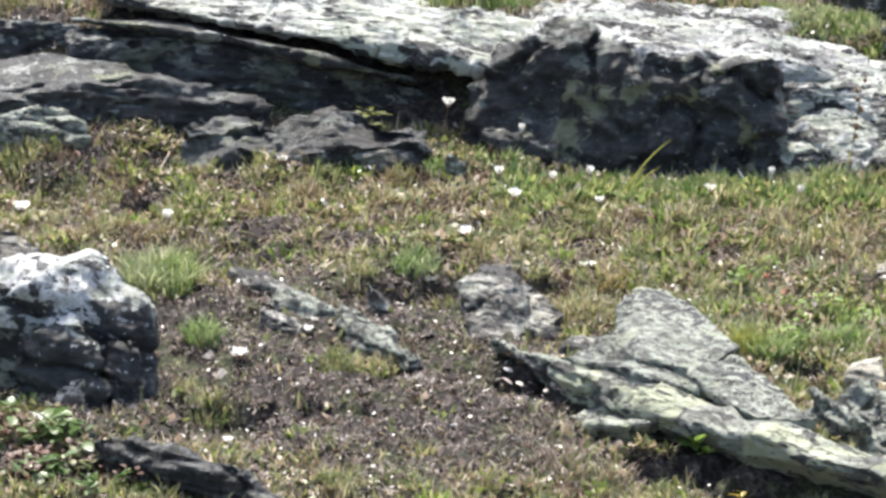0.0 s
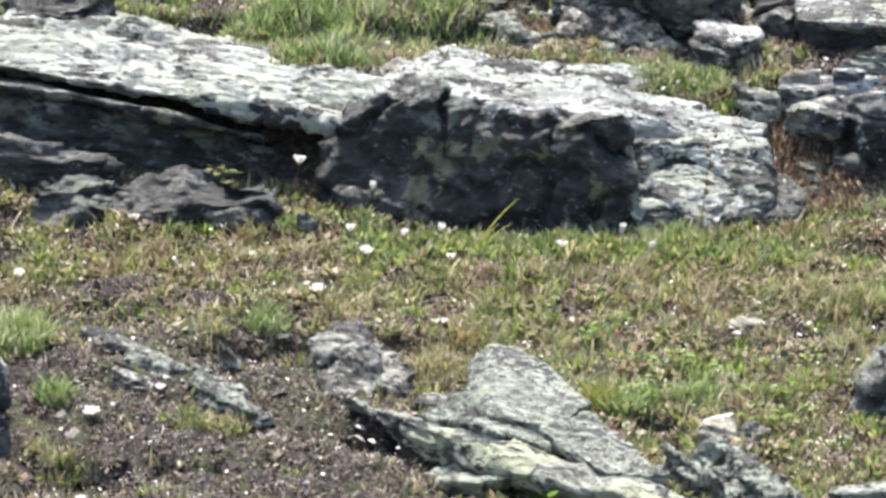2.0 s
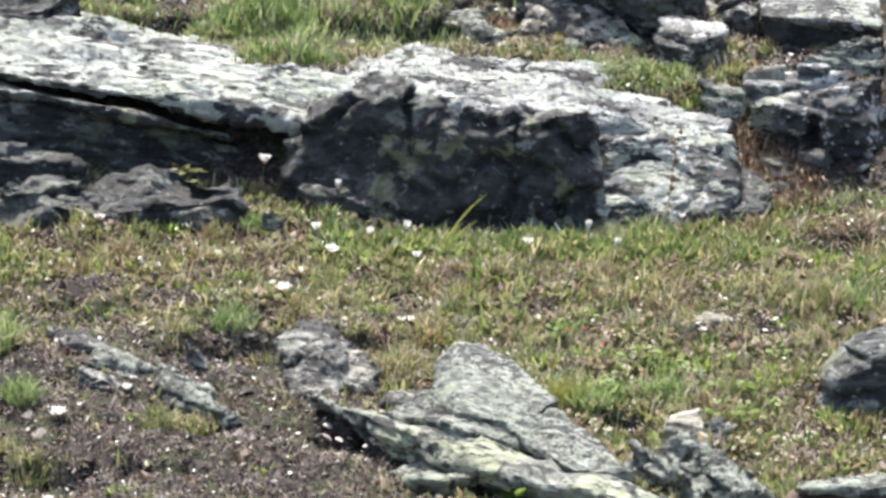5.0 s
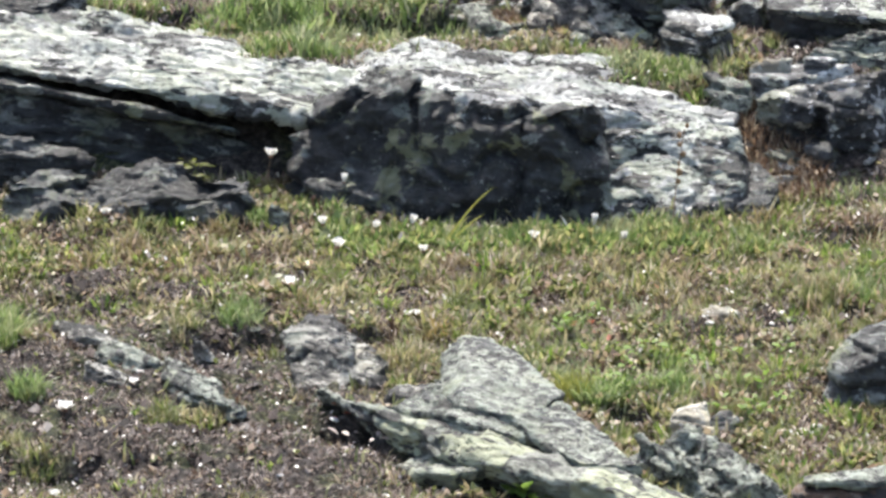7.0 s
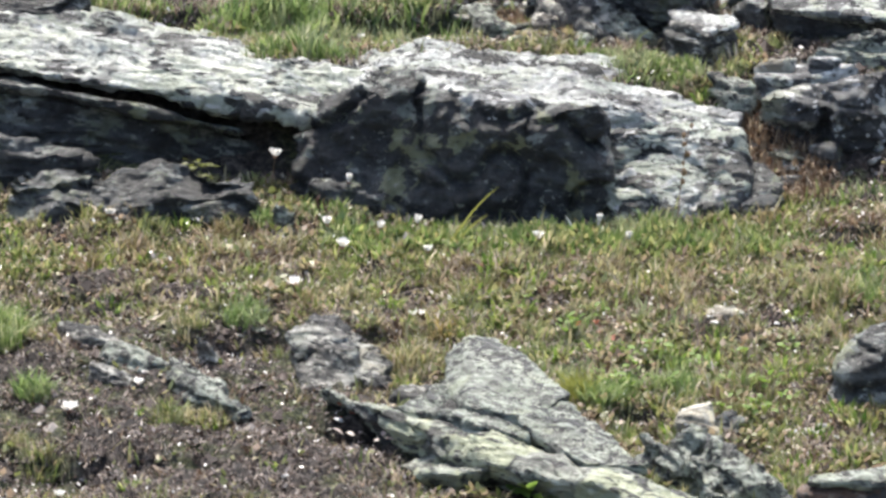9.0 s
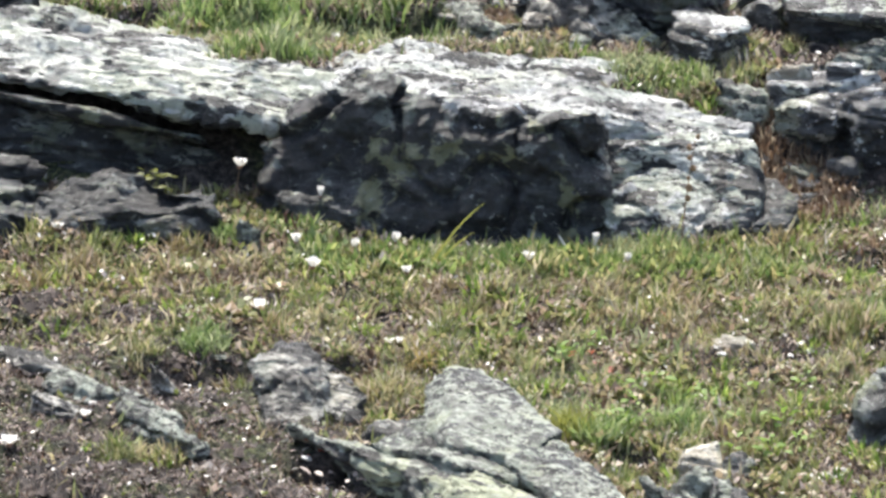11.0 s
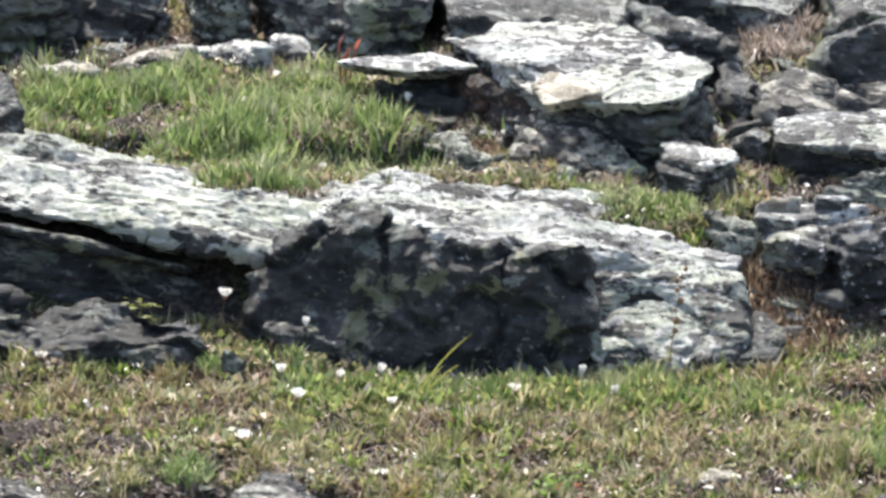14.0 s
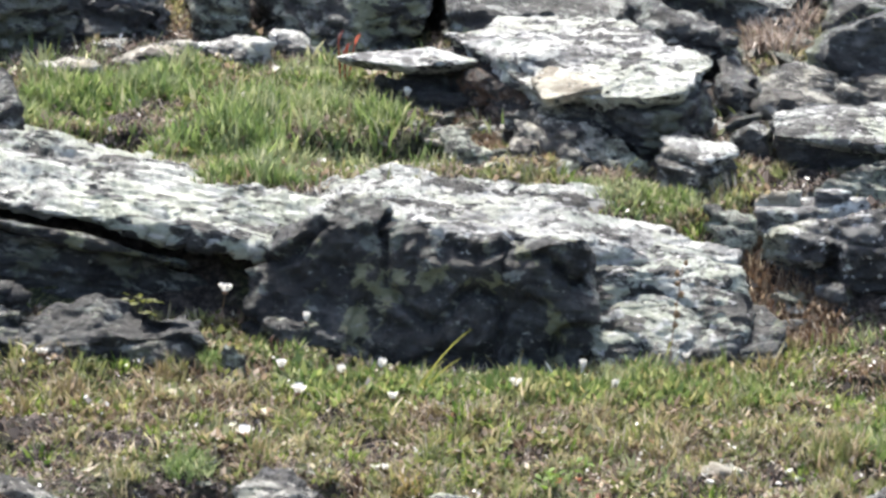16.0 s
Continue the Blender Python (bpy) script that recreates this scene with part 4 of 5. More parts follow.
rock("stone", "flat tan stone leaning on the boulder's foot", [
    ([(-0.895, -0.905, -0.191), (-0.868, -0.900, -0.172), (-0.841, -0.900, -0.175), (-0.842, -0.915, -0.212), (-0.889, -0.920, -0.212)], 0.05, 0.0)], SCHIST_TAN, 0.004, 87, 0.6, 1, category="stone")
rock("stone", "small grey stone behind the rounded boulder", [([(-1.077, -0.328, -0.012), (-0.992, -0.329, -0.012), (-0.946, -0.343, -0.045), (-0.961, -0.366, -0.061), (-1.072, -0.394, -0.068)], 0.1, 0.0)], SCHIST_TAN, 0.007, 61, 0.8, category="stone")
rock("slab", "dark slab edge half buried in turf", [([(-0.823, -1.133, -0.237), (-0.677, -1.191, -0.242), (-0.575, -1.280, -0.264), (-0.506, -1.289, -0.291), (-0.529, -1.332, -0.302), (-0.666, -1.235, -0.257), (-0.785, -1.171, -0.247)], 0.07, 0.0, -0.03)], SCHIST_BARE_SHADE, 0.005, 62, 1.3, 1, category="rock slab", terrace=0.9)
rock("boulder", "dark rounded boulder half sunk in dry turf", [([(0.636, -0.660, -0.118), (0.642, -0.650, -0.094), (0.667, -0.630, -0.065), (0.694, -0.620, -0.049), (0.730, -0.610, -0.035), (0.797, -0.600, -0.023), (0.664, -0.690, -0.097), (0.726, -0.690, -0.069), (0.792, -0.690, -0.060)], 0.12, -0.03)], SCHIST_DARK, 0.005, 63, 1.0, 2, category="boulder", layered=0.1, terrace=0.8)
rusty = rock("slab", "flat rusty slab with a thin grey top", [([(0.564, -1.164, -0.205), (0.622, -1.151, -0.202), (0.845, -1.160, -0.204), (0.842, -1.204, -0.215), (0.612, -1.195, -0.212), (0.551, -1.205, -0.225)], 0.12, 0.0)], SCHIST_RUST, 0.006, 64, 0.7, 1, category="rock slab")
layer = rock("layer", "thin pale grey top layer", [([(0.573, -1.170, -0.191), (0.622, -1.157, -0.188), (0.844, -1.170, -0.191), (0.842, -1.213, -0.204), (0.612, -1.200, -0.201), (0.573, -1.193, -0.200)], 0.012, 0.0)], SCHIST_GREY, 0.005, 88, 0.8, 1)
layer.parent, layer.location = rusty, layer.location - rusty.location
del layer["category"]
rock("stone", "small white stone in the turf", [([(0.371, -0.790, -0.169), (0.388, -0.762, -0.144), (0.434, -0.762, -0.144), (0.447, -0.812, -0.176)], 0.06, -0.05)], SCHIST_CREAM, 0.005, 65, 1.0, 2, category="stone")
rock("stone", "small dark stone beside a white one", [([(0.430, -0.778, -0.156), (0.461, -0.775, -0.151), (0.488, -0.787, -0.184), (0.442, -0.805, -0.188)], 0.06, 0.0)], SCHIST_DARK, 0.005, 89, 1.2, 2, category="stone")
rock("stone", "small pale flat stone in the grass", [([(0.424, -0.330, -0.052), (0.452, -0.314, -0.040), (0.503, -0.328, -0.046), (0.508, -0.341, -0.059), (0.437, -0.346, -0.062)], 0.06, -0.05)], SCHIST_CREAM, 0.006, 66, 0.6, category="stone")
for k, c in enumerate([
        [(0.320, -0.936, -0.191), (0.370, -0.909, -0.186), (0.422, -0.997, -0.212), (0.447, -1.071, -0.237), (0.402, -1.067, -0.230), (0.345, -1.003, -0.208)],
        [(0.396, -0.953, -0.201), (0.435, -0.928, -0.187), (0.493, -1.030, -0.221), (0.542, -1.129, -0.263), (0.509, -1.142, -0.266), (0.443, -1.035, -0.232)],
        [(0.349, -0.877, -0.182), (0.398, -0.860, -0.174), (0.432, -0.894, -0.191), (0.388, -0.925, -0.202)]]):
    rock("stone", "broken grey rubble at the slab's foot", [(c, 0.08, -0.15)], SCHIST_GREY, 0.004, 70 + k, 2.2, 1, category="stone", group="slab rubble", layered=0.6, faceted=3, terrace=1.4, strike=-38)


# ---- low plants ----
TREES = [BVHTree.FromPolygons(c.tolist(), f) for c, f in ROCKS]
BOXES = [(c.min(0), c.max(0)) for c, f in ROCKS]


def rng_at(n, seed, x0=-1.9, x1=1.8, y0=-2.1, y1=2.0):
    """Random places, dense in the middle of the patch and thinning out round it."""
    r = np.random.default_rng(seed)
    n2 = int(n * 0.3)
    x = np.concatenate([r.uniform(-1.15, 1.06, n), r.uniform(x0, x1, n2)])
    y = np.concatenate([r.uniform(-1.45, 1.35, n), r.uniform(y0, y1, n2)])
    return r, x, y


def clear_of_rocks(x, y, z):
    """Which points have no rock above or under them."""
    ok = np.ones(len(x), bool)
    for tree, (lo, hi) in zip(TREES, BOXES):
        for i in np.nonzero(ok & (x > lo[0]) & (x < hi[0]) & (y > lo[1]) & (y < hi[1]))[0]:
            hit = tree.ray_cast(Vector((x[i], y[i], z[i] + 1)), Vector((0, 0, -1)))[0]
            if hit is not None and hit.z > z[i] + 0.004:
                ok[i] = False
    return ok


def cover(n, seed, by):
    """Places on open ground, thinned by the share that by(x, y) gives."""
    r, x, y = rng_at(n, seed)
    keep = r.random(len(x)) < by(x, y)
    x, y = x[keep], y[keep]
    z = ground_z(x, y)
    ok = clear_of_rocks(x, y, z)
    return r, x[ok], y[ok], z[ok]


def blades(r, x, y, z, height, width, lean):
    """Tapered bent blades, three triangles each."""
    n = len(x)
    a, b = r.uniform(0, 2 * np.pi, n), r.uniform(0, 2 * np.pi, n)
    side = np.stack([np.cos(a), np.sin(a), np.zeros(n)], 1) * width[:, None] / 2
    way = np.stack([np.cos(b), np.sin(b), np.zeros(n)], 1) * (lean * height)[:, None]
    root = np.stack([x, y, z - 0.004], 1)
    up = np.array([0, 0, 1.0]) * height[:, None]
    mid = root + up * 0.55 + way * 0.35
    tip = root + up * np.sqrt(np.clip(1 - 0.5 * lean[:, None] ** 2, 0.1, 1)) + way
    verts = np.stack([root - side, root + side, mid + side * 0.8, mid - side * 0.8, tip], 1).reshape(-1, 3)
    k = np.arange(n)[:, None] * 5
    faces = np.concatenate([k + [0, 1, 2], k + [0, 2, 3], k + [3, 2, 4]], 1).reshape(-1, 3)
    return verts, faces


def leaflets(r, x, y, z, size, lift, tip):
    """Small oval leaves, folded along the midrib."""
    n = len(x)
    a = r.uniform(0, 2 * np.pi, n)
    along = np.stack([np.cos(a) * np.cos(tip), np.sin(a) * np.cos(tip), np.sin(tip)], 1) * size[:, None]
    side = np.stack([-np.sin(a), np.cos(a), r.uniform(-0.5, 0.5, n)], 1) * (size * 0.3)[:, None]
    root = np.stack([x, y, z + lift], 1)
    verts = np.stack([root, root + along * 0.45 + side, root + along, root + along * 0.45 - side], 1).reshape(-1, 3)
    k = np.arange(n)[:, None] * 4
    return verts, np.concatenate([k + [0, 1, 2], k + [0, 2, 3]], 1).reshape(-1, 3)


def chips(r, x, y, z, size):
    """Tiny lumps of five faces."""
    n = len(x)
    a = r.uniform(0, 2 * np.pi, n)[:, None] + np.array([0, 1.6, 3.2, 4.6])[None] + r.uniform(-0.4, 0.4, (n, 4))
    ring = np.stack([x[:, None] + np.cos(a) * size[:, None], y[:, None] + np.sin(a) * size[:, None], np.repeat(z[:, None] - 0.001, 4, 1) + r.uniform(-0.2, 0.4, (n, 4)) * size[:, None]], 2)
    top = np.stack([x, y, z + size * r.uniform(0.5, 1.1, n)], 1)[:, None]
    verts = np.concatenate([ring, top], 1).reshape(-1, 3)
    k = np.arange(n)[:, None] * 5
    return verts, np.concatenate([k + [0, 1, 4], k + [1, 2, 4], k + [2, 3, 4], k + [3, 0, 4]], 1).reshape(-1, 3)


def stuff(name, geometry, material, label, category):
    return tagged(new(name, mesh_of(name, *geometry, material)), label, category, kind="stuff")


def clump(x, y, scale, seed, lo=-0.25, hi=0.35):
    return ramp(lo, hi, fbm(flat3(x, y, scale), 3, seed))


def behind(y):
    return ramp(0.3, 0.5, y)


r, x, y, z = cover(270000, 1, lambda x, y: (1 - 0.96 * blot(x, y, BARE)) * (0.1 + 0.9 * clump(x, y, 9, 80)) * (0.12 + 0.88 * clump(x, y, 24, 87)) * (1 - 0.8 * blot(x, y, GREEN)) + 0.3 * blot(x, y, GRASSY) * (1 - blot(x, y, BARE)))
h = (0.009 + 0.014 * clump(x, y, 7, 81) + 0.018 * clump(x, y, 19, 90) + 0.01 * r.random(len(x))) * r.uniform(0.6, 1.3, len(x))
stuff("grass", blades(r, x, y, z, h, r.uniform(0.0026, 0.0064, len(x)), r.uniform(0.1, 1.0, len(x))), GRASS, "short yellow-green tundra grass with dead blades", "grass")
r, x, y, z = cover(400000, 2, lambda x, y: blot(x, y, GREEN) * (1 - 0.9 * blot(x, y, BARE)) * (0.15 + 0.85 * clump(x, y, 8, 82)))
h = (0.022 + 0.026 * clump(x, y, 6, 83)) * r.uniform(0.55, 1.25, len(x)) * (0.75 + 0.3 * behind(y)) * (1 - 0.55 * blot(x, y, STRIP))
stuff("grass", blades(r, x, y, z, h, r.uniform(0.003, 0.0075, len(x)), r.uniform(0.05, 0.7, len(x))), LUSH, "fresh green grass on the bench behind the slab", "grass")
r, x, y, z = cover(250000, 3, lambda x, y: (1 - 0.6 * blot(x, y, BARE)) * (0.25 + 0.6 * clump(x, y, 6, 84)))
h = r.uniform(0.008, 0.03, len(x))
stuff("dead_grass", blades(r, x, y, z, h, r.uniform(0.0016, 0.0042, len(x)), r.uniform(0.6, 1.3, len(x))), STRAW, "dry tan grass litter between the green blades", "dead grass")
r, x, y, z = cover(220000, 4, lambda x, y: (1 - 0.95 * blot(x, y, BARE)) * (0.1 + 0.9 * clump(x, y, 11, 85, -0.1, 0.4)) * (1 - 0.6 * behind(y)) * (1 - 0.6 * blot(x, y, GRASSY)))
stuff("leaf_mat", leaflets(r, x, y, z, r.uniform(0.007, 0.016, len(x)) * (0.8 + 0.8 * clump(x, y, 8, 88)), r.uniform(0, 0.014, len(x)), r.uniform(-0.1, 1.1, len(x))), MAT_LEAF, "low mat of small green and russet leaves", "ground cover")
r, x, y, z = cover(240000, 7, lambda x, y: 0.1 + 0.75 * blot(x, y, BARE) * (0.3 + 0.7 * clump(x, y, 14, 89)))
stuff("plant_litter", leaflets(r, x, y, z, r.uniform(0.003, 0.012, len(x)), r.uniform(0, 0.011, len(x)), r.uniform(-0.1, 0.9, len(x))), LITTER, "brown and tan dead leaf litter over the soil", "leaf litter")
r, x, y, z = cover(190000, 5, lambda x, y: 0.12 + 0.8 * blot(x, y, BARE))
stuff("soil_crumbs", chips(r, x, y, z, r.uniform(0.0015, 0.009, len(x)) * r.uniform(0.3, 1.2, len(x))), CRUMB, "loose brown soil crumbs and grit", "soil")
r, x, y, z = cover(9000, 6, lambda x, y: 0.2 + 0.5 * clump(x, y, 7, 95))
stuff("pale_chips", leaflets(r, x, y, z, r.uniform(0.004, 0.011, len(x)), r.uniform(0.006, 0.02, len(x)), r.uniform(0, 1.0, len(x))), WHITE_BIT, "scattered bleached leaf and lichen scraps", "litter")


r, x, y, z = cover(5000, 8, lambda x, y: 0.02 + 0.9 * blot(x, y, BARE) * clump(x, y, 10, 96))
stuff("soil_clods", chips(r, x, y, z, r.uniform(0.008, 0.022, len(x))), CRUMB, "dark brown clods of loose soil", "soil")


def turf_clumps(n, seed, by, material, label, category, count, radius, tall, broad):
    """Small cushions of leaves that lean outwards from their middle."""
    r, cx, cy, _ = cover(n, seed, by)
    size = r.uniform(0.6, 1.5, len(cx))
    k = np.repeat(np.arange(len(cx)), count)
    a, d = r.uniform(0, 2 * np.pi, len(k)), np.sqrt(r.random(len(k)))
    rad, high = radius * size[k], tall * size[k] * r.uniform(0.5, 1.1, len(k)) * (1.1 - 0.5 * d)
    x, y = cx[k] + np.cos(a) * d * rad, cy[k] + np.sin(a) * d * rad
    root = np.stack([x, y, ground_z(x, y) - 0.003], 1)
    out = np.stack([np.cos(a), np.sin(a), 0 * a], 1) * (d * high * r.uniform(0.5, 1.2, len(k)))[:, None]
    b = r.uniform(0, 2 * np.pi, len(k))
    side = np.stack([np.cos(b), np.sin(b), 0 * b], 1) * (r.uniform(0.5, 1.2, len(k)) * broad / 2)[:, None]
    up = np.array([0, 0, 1.0]) * high[:, None]
    mid = root + up * 0.6 + out * 0.4
    verts = np.stack([root - side * 0.4, root + side * 0.4, mid + side, mid - side, root + up + out], 1).reshape(-1, 3)
    q = np.arange(len(k))[:, None] * 5
    faces = np.concatenate([q + [0, 1, 2], q + [0, 2, 3], q + [3, 2, 4]], 1).reshape(-1, 3)
    return stuff("turf_cushions", (verts, faces), material, label, category)


def lawn(x, y):
    return (1 - 0.85 * blot(x, y, BARE)) * (1 - 0.5 * behind(y))


turf_clumps(1100, 21, lambda x, y: lawn(x, y) * (0.3 + 0.7 * clump(x, y, 5, 91)), FRESH, "fresh green leaf cushions in the turf", "ground cover", 46, 0.018, 0.026, 0.006)
turf_clumps(1400, 22, lambda x, y: lawn(x, y) * (0.3 + 0.7 * clump(x, y, 6, 92)), GRASS, "yellow-green leaf cushions in the turf", "ground cover", 42, 0.017, 0.026, 0.0055)
turf_clumps(1900, 23, lambda x, y: lawn(x, y) * (0.15 + 0.85 * clump(x, y, 6, 93)), HEATH, "russet brown heath cushions in the turf", "ground cover", 46, 0.02, 0.018, 0.006)
turf_clumps(900, 24, lambda x, y: 0.25 + 0.75 * clump(x, y, 7, 94), STRAW, "dead straw cushions in the turf", "dead grass", 40, 0.02, 0.02, 0.004)
turf_clumps(26000, 27, lambda x, y: np.exp(-((x - 0.22) / 0.36) ** 6 - ((y - 0.015) / 0.04) ** 2) * (1 - 0.6 * np.exp(-((x - 0.08) / 0.06) ** 2)), LEAFY, "broad upright green leaves along the boulder's foot", "ground cover", 24, 0.02, 0.03, 0.011)
turf_clumps(420, 25, lambda x, y: 0.04 + 0.9 * blot(x, y, BARE_FRONT) * clump(x, y, 6, 97), LICHEN, "pale grey-green lichen cushions on the soil", "lichen", 40, 0.016, 0.012, 0.004)
turf_clumps(700, 26, lambda x, y: 0.1 + 0.9 * blot(x, y, BARE_FRONT) * clump(x, y, 8, 98), DRY, "withered brown cushions on the soil", "dead grass", 34, 0.02, 0.018, 0.003)


# ---- single plants ----
def spot(p):
    return Vector((p[0], p[1], float(ground_z(p[0], p[1])[0])))


def tube(points, radius, sides=5):
    """A thin tapering tube along points."""
    verts, faces = [], []
    for k, p in enumerate(points):
        rad = radius * (1 - 0.4 * k / (len(points) - 1))
        verts += [(p[0] + rad * math.cos(a), p[1] + rad * math.sin(a), p[2]) for a in (2 * math.pi * i / sides for i in range(sides))]
    for k in range(len(points) - 1):
        for i in range(sides):
            a, b = k * sides + i, k * sides + (i + 1) % sides
            faces.append((a, b, b + sides, a + sides))
    return verts, faces


def petal_mesh(size, open_up, seed):
    """One cupped petal, from the centre outwards along x."""
    rnd = random.Random(seed)
    verts, faces = [], []
    for k, (t, w) in enumerate(((0.05, 0.1), (0.35, 0.3), (0.7, 0.42), (1.0, 0.22))):
        lift = size * (open_up * t + 0.25 * t * t)
        for s in (-1, 0, 1):
            verts.append((size * t * (1 - 0.35 * open_up), s * w * size, lift + (0.1 * size * t if s else 0) + rnd.uniform(-0.03, 0.03) * size))
    for k in range(3):
        for s in range(2):
            a = k * 3 + s
            faces.append((a, a + 1, a + 4, a + 3))
    return verts, faces


def lump(radius, seed, flat=1.0):
    bm = bmesh.new()
    bmesh.ops.create_icosphere(bm, subdivisions=2, radius=radius)
    rnd = random.Random(seed)
    for v in bm.verts:
        v.co *= rnd.uniform(0.8, 1.15)
        v.co.z *= flat
    verts, faces = [tuple(v.co) for v in bm.verts], [tuple(q.index for q in f.verts) for f in bm.faces]
    bm.free()
    return verts, faces


def flower(base, height, lean, size, open_up, seed):
    """A white flower on a thin stalk."""
    root = spot(base)
    top = Vector((lean, -0.004, height))
    ob = new("white_flower")
    ob.location = root
    part("stem", *tube([(0, 0, -0.01), (lean * 0.2, 0, height * 0.4), (lean * 0.6, 0, height * 0.75), tuple(top)], 0.0011), STEM, ob, "thin brown stalk")
    cup = part("calyx", *lump(size * 0.17, seed, 0.8), BUD, ob, "russet calyx")
    cup.location = top
    n = 8
    first = None
    rnd = random.Random(seed)
    for k in range(n):
        if first is None:
            first = part("petal", *petal_mesh(size * 0.55, open_up, seed), PETAL, ob, "", True)
            p = first
        else:
            p = new("petal", first.data)
            p.parent = ob
        p.matrix_basis = pose(*top, rnd.uniform(-14, 14), rnd.uniform(-14, 14), 360 * k / n + rnd.uniform(-12, 12))
    return tagged(ob, "white tundra flower on a thin brown stalk" if height > 0.03 else "white tundra flower low in the turf", "flower", "white flowers")


flower((-0.294, 0.220), 0.075, 0.006, 0.0256, 0.65, 100)
flower((-0.174, 0.163), 0.048, 0.013, 0.016, 1.55, 101)
flower((-0.198, 0.052), 0.02, 0.001, 0.0208, 0.95, 102)
flower((-0.107, 0.057), 0.018, 0.001, 0.0192, 0.95, 103)
flower((-0.170, -0.027), 0.018, 0, 0.0256, 0.75, 104)
flower((-0.046, 0.049), 0.025, 0.003, 0.0192, 1.25, 105)
flower((0.162, -0.016), 0.02, -0.002, 0.0224, 0.85, 106)
flower((-0.025, -0.057), 0.018, 0, 0.0192, 0.75, 107)
flower((-0.249, -0.203), 0.012, 0, 0.0288, 0.55, 108)
flower((-0.142, 0.659), 0.026, 0, 0.0192, 1.05, 109)
flower((-0.009, 0.865), 0.026, 0, 0.0176, 1.35, 110)
flower((0.265, 0.063), 0.022, 0.002, 0.0144, 1.75, 111)
flower((0.312, -0.003), 0.02, 0.003, 0.0128, 1.75, 112)
flower((-0.036, -0.324), 0.012, 0, 0.0192, 0.55, 113)
flower((-0.722, 0.198), 0.02, 0.002, 0.0272, 0.85, 114)
flower((-0.604, -0.719), 0.01, 0, 0.032, 0.5, 115)
flower((-0.611, -0.996), 0.01, 0, 0.0208, 0.55, 116)
flower((-0.051, -0.319), 0.01, 0, 0.0192, 0.55, 117)
flower((-1.000, -0.083), 0.014, 0, 0.0336, 0.55, 118)
flower((-0.752, -0.133), 0.016, 0, 0.024, 0.85, 119)
flower((-0.912, -0.991), 0.012, 0, 0.0256, 0.65, 120)
flower((-0.568, 0.057), 0.016, 0, 0.016, 0.85, 121)
flower((-0.564, 0.061), 0.014, 0, 0.0176, 0.75, 122)
flower((0.427, 0.120), 0.014, 0, 0.0176, 0.85, 123)
flower((0.015, -0.261), 0.008, 0, 0.0176, 0.55, 124)
flower((-0.498, -0.591), 0.008, 0, 0.0208, 0.55, 125)
flower((-0.274, 0.847), 0.02, 0, 0.0128, 0.95, 126)
flower((-0.224, 0.977), 0.022, 0, 0.0128, 1.05, 127)


def tuft(base, radius, height, count, material, label, seed, lean=0.6, broad=0.005):
    r = np.random.default_rng(seed)
    a, d = r.uniform(0, 2 * np.pi, count), radius * np.sqrt(r.random(count)) * 0.6
    x, y = np.cos(a) * d, np.sin(a) * d
    root = spot(base)
    z = ground_z(root.x + x, root.y + y) - root.z
    g = blades(r, x, y, z, height * r.uniform(0.45, 1.1, count), r.uniform(0.45 * broad, broad, count), r.uniform(0.05, lean * 1.5, count))
    ob = new("grass_tuft", mesh_of("grass_tuft", *g, material))
    ob.location = root
    return tagged(ob, label, "grass tuft", "grass tufts")


TUFT_LABELS = {DRY: "small tuft of dry brown grass", LUSH: "fresh green grass tuft in the turf", GRASS: "yellow-green grass tuft with dry blades", STRAW: "dry straw-coloured grass tuft", OCHRE: "ochre autumn grass tuft", BLADE: "yellow-green broad-bladed grass tuft"}


def grow_tuft(base, radius, height, count, material, lean, seed, broad=0.005):
    return tuft(base, radius, height, count, material, TUFT_LABELS[material], seed, lean, broad)


grow_tuft((-0.666, -0.653), 0.05, 0.055, 260, LUSH, 0.8, 200)
grow_tuft((-0.300, 0.070), 0.035, 0.04, 170, LUSH, 0.6, 201)
grow_tuft((-0.328, -0.319), 0.06, 0.045, 300, LUSH, 0.8, 202)
grow_tuft((-0.421, -0.350), 0.045, 0.045, 160, GRASS, 0.7, 203)
grow_tuft((-0.059, -0.515), 0.05, 0.06, 240, GRASS, 0.8, 204)
grow_tuft((-0.439, -0.722), 0.055, 0.05, 220, GRASS, 0.9, 205)
grow_tuft((0.217, -0.646), 0.045, 0.06, 200, BLADE, 0.6, 206)
grow_tuft((0.258, -0.676), 0.05, 0.05, 260, LUSH, 0.6, 207)
grow_tuft((-0.748, -0.402), 0.1, 0.07, 700, LUSH, 0.7, 208)
grow_tuft((-0.646, -0.882), 0.04, 0.045, 160, GRASS, 0.8, 209)
grow_tuft((-0.004, -0.385), 0.035, 0.04, 120, OCHRE, 0.8, 210)
grow_tuft((-0.135, -0.290), 0.05, 0.03, 160, GRASS, 0.8, 211)
grow_tuft((-0.155, 0.838), 0.08, 0.06, 420, LUSH, 0.6, 212)
grow_tuft((-0.054, 0.790), 0.07, 0.055, 380, LUSH, 0.6, 213)
grow_tuft((-0.595, 0.888), 0.06, 0.05, 300, LUSH, 0.6, 214)
grow_tuft((-0.368, 0.973), 0.08, 0.04, 300, LUSH, 0.7, 215)
grow_tuft((0.647, -0.242), 0.07, 0.06, 300, GRASS, 0.5, 216)
grow_tuft((0.366, -0.596), 0.05, 0.04, 200, LUSH, 0.7, 217)
grow_tuft((0.578, 1.240), 0.05, 0.05, 140, STRAW, 0.7, 218)
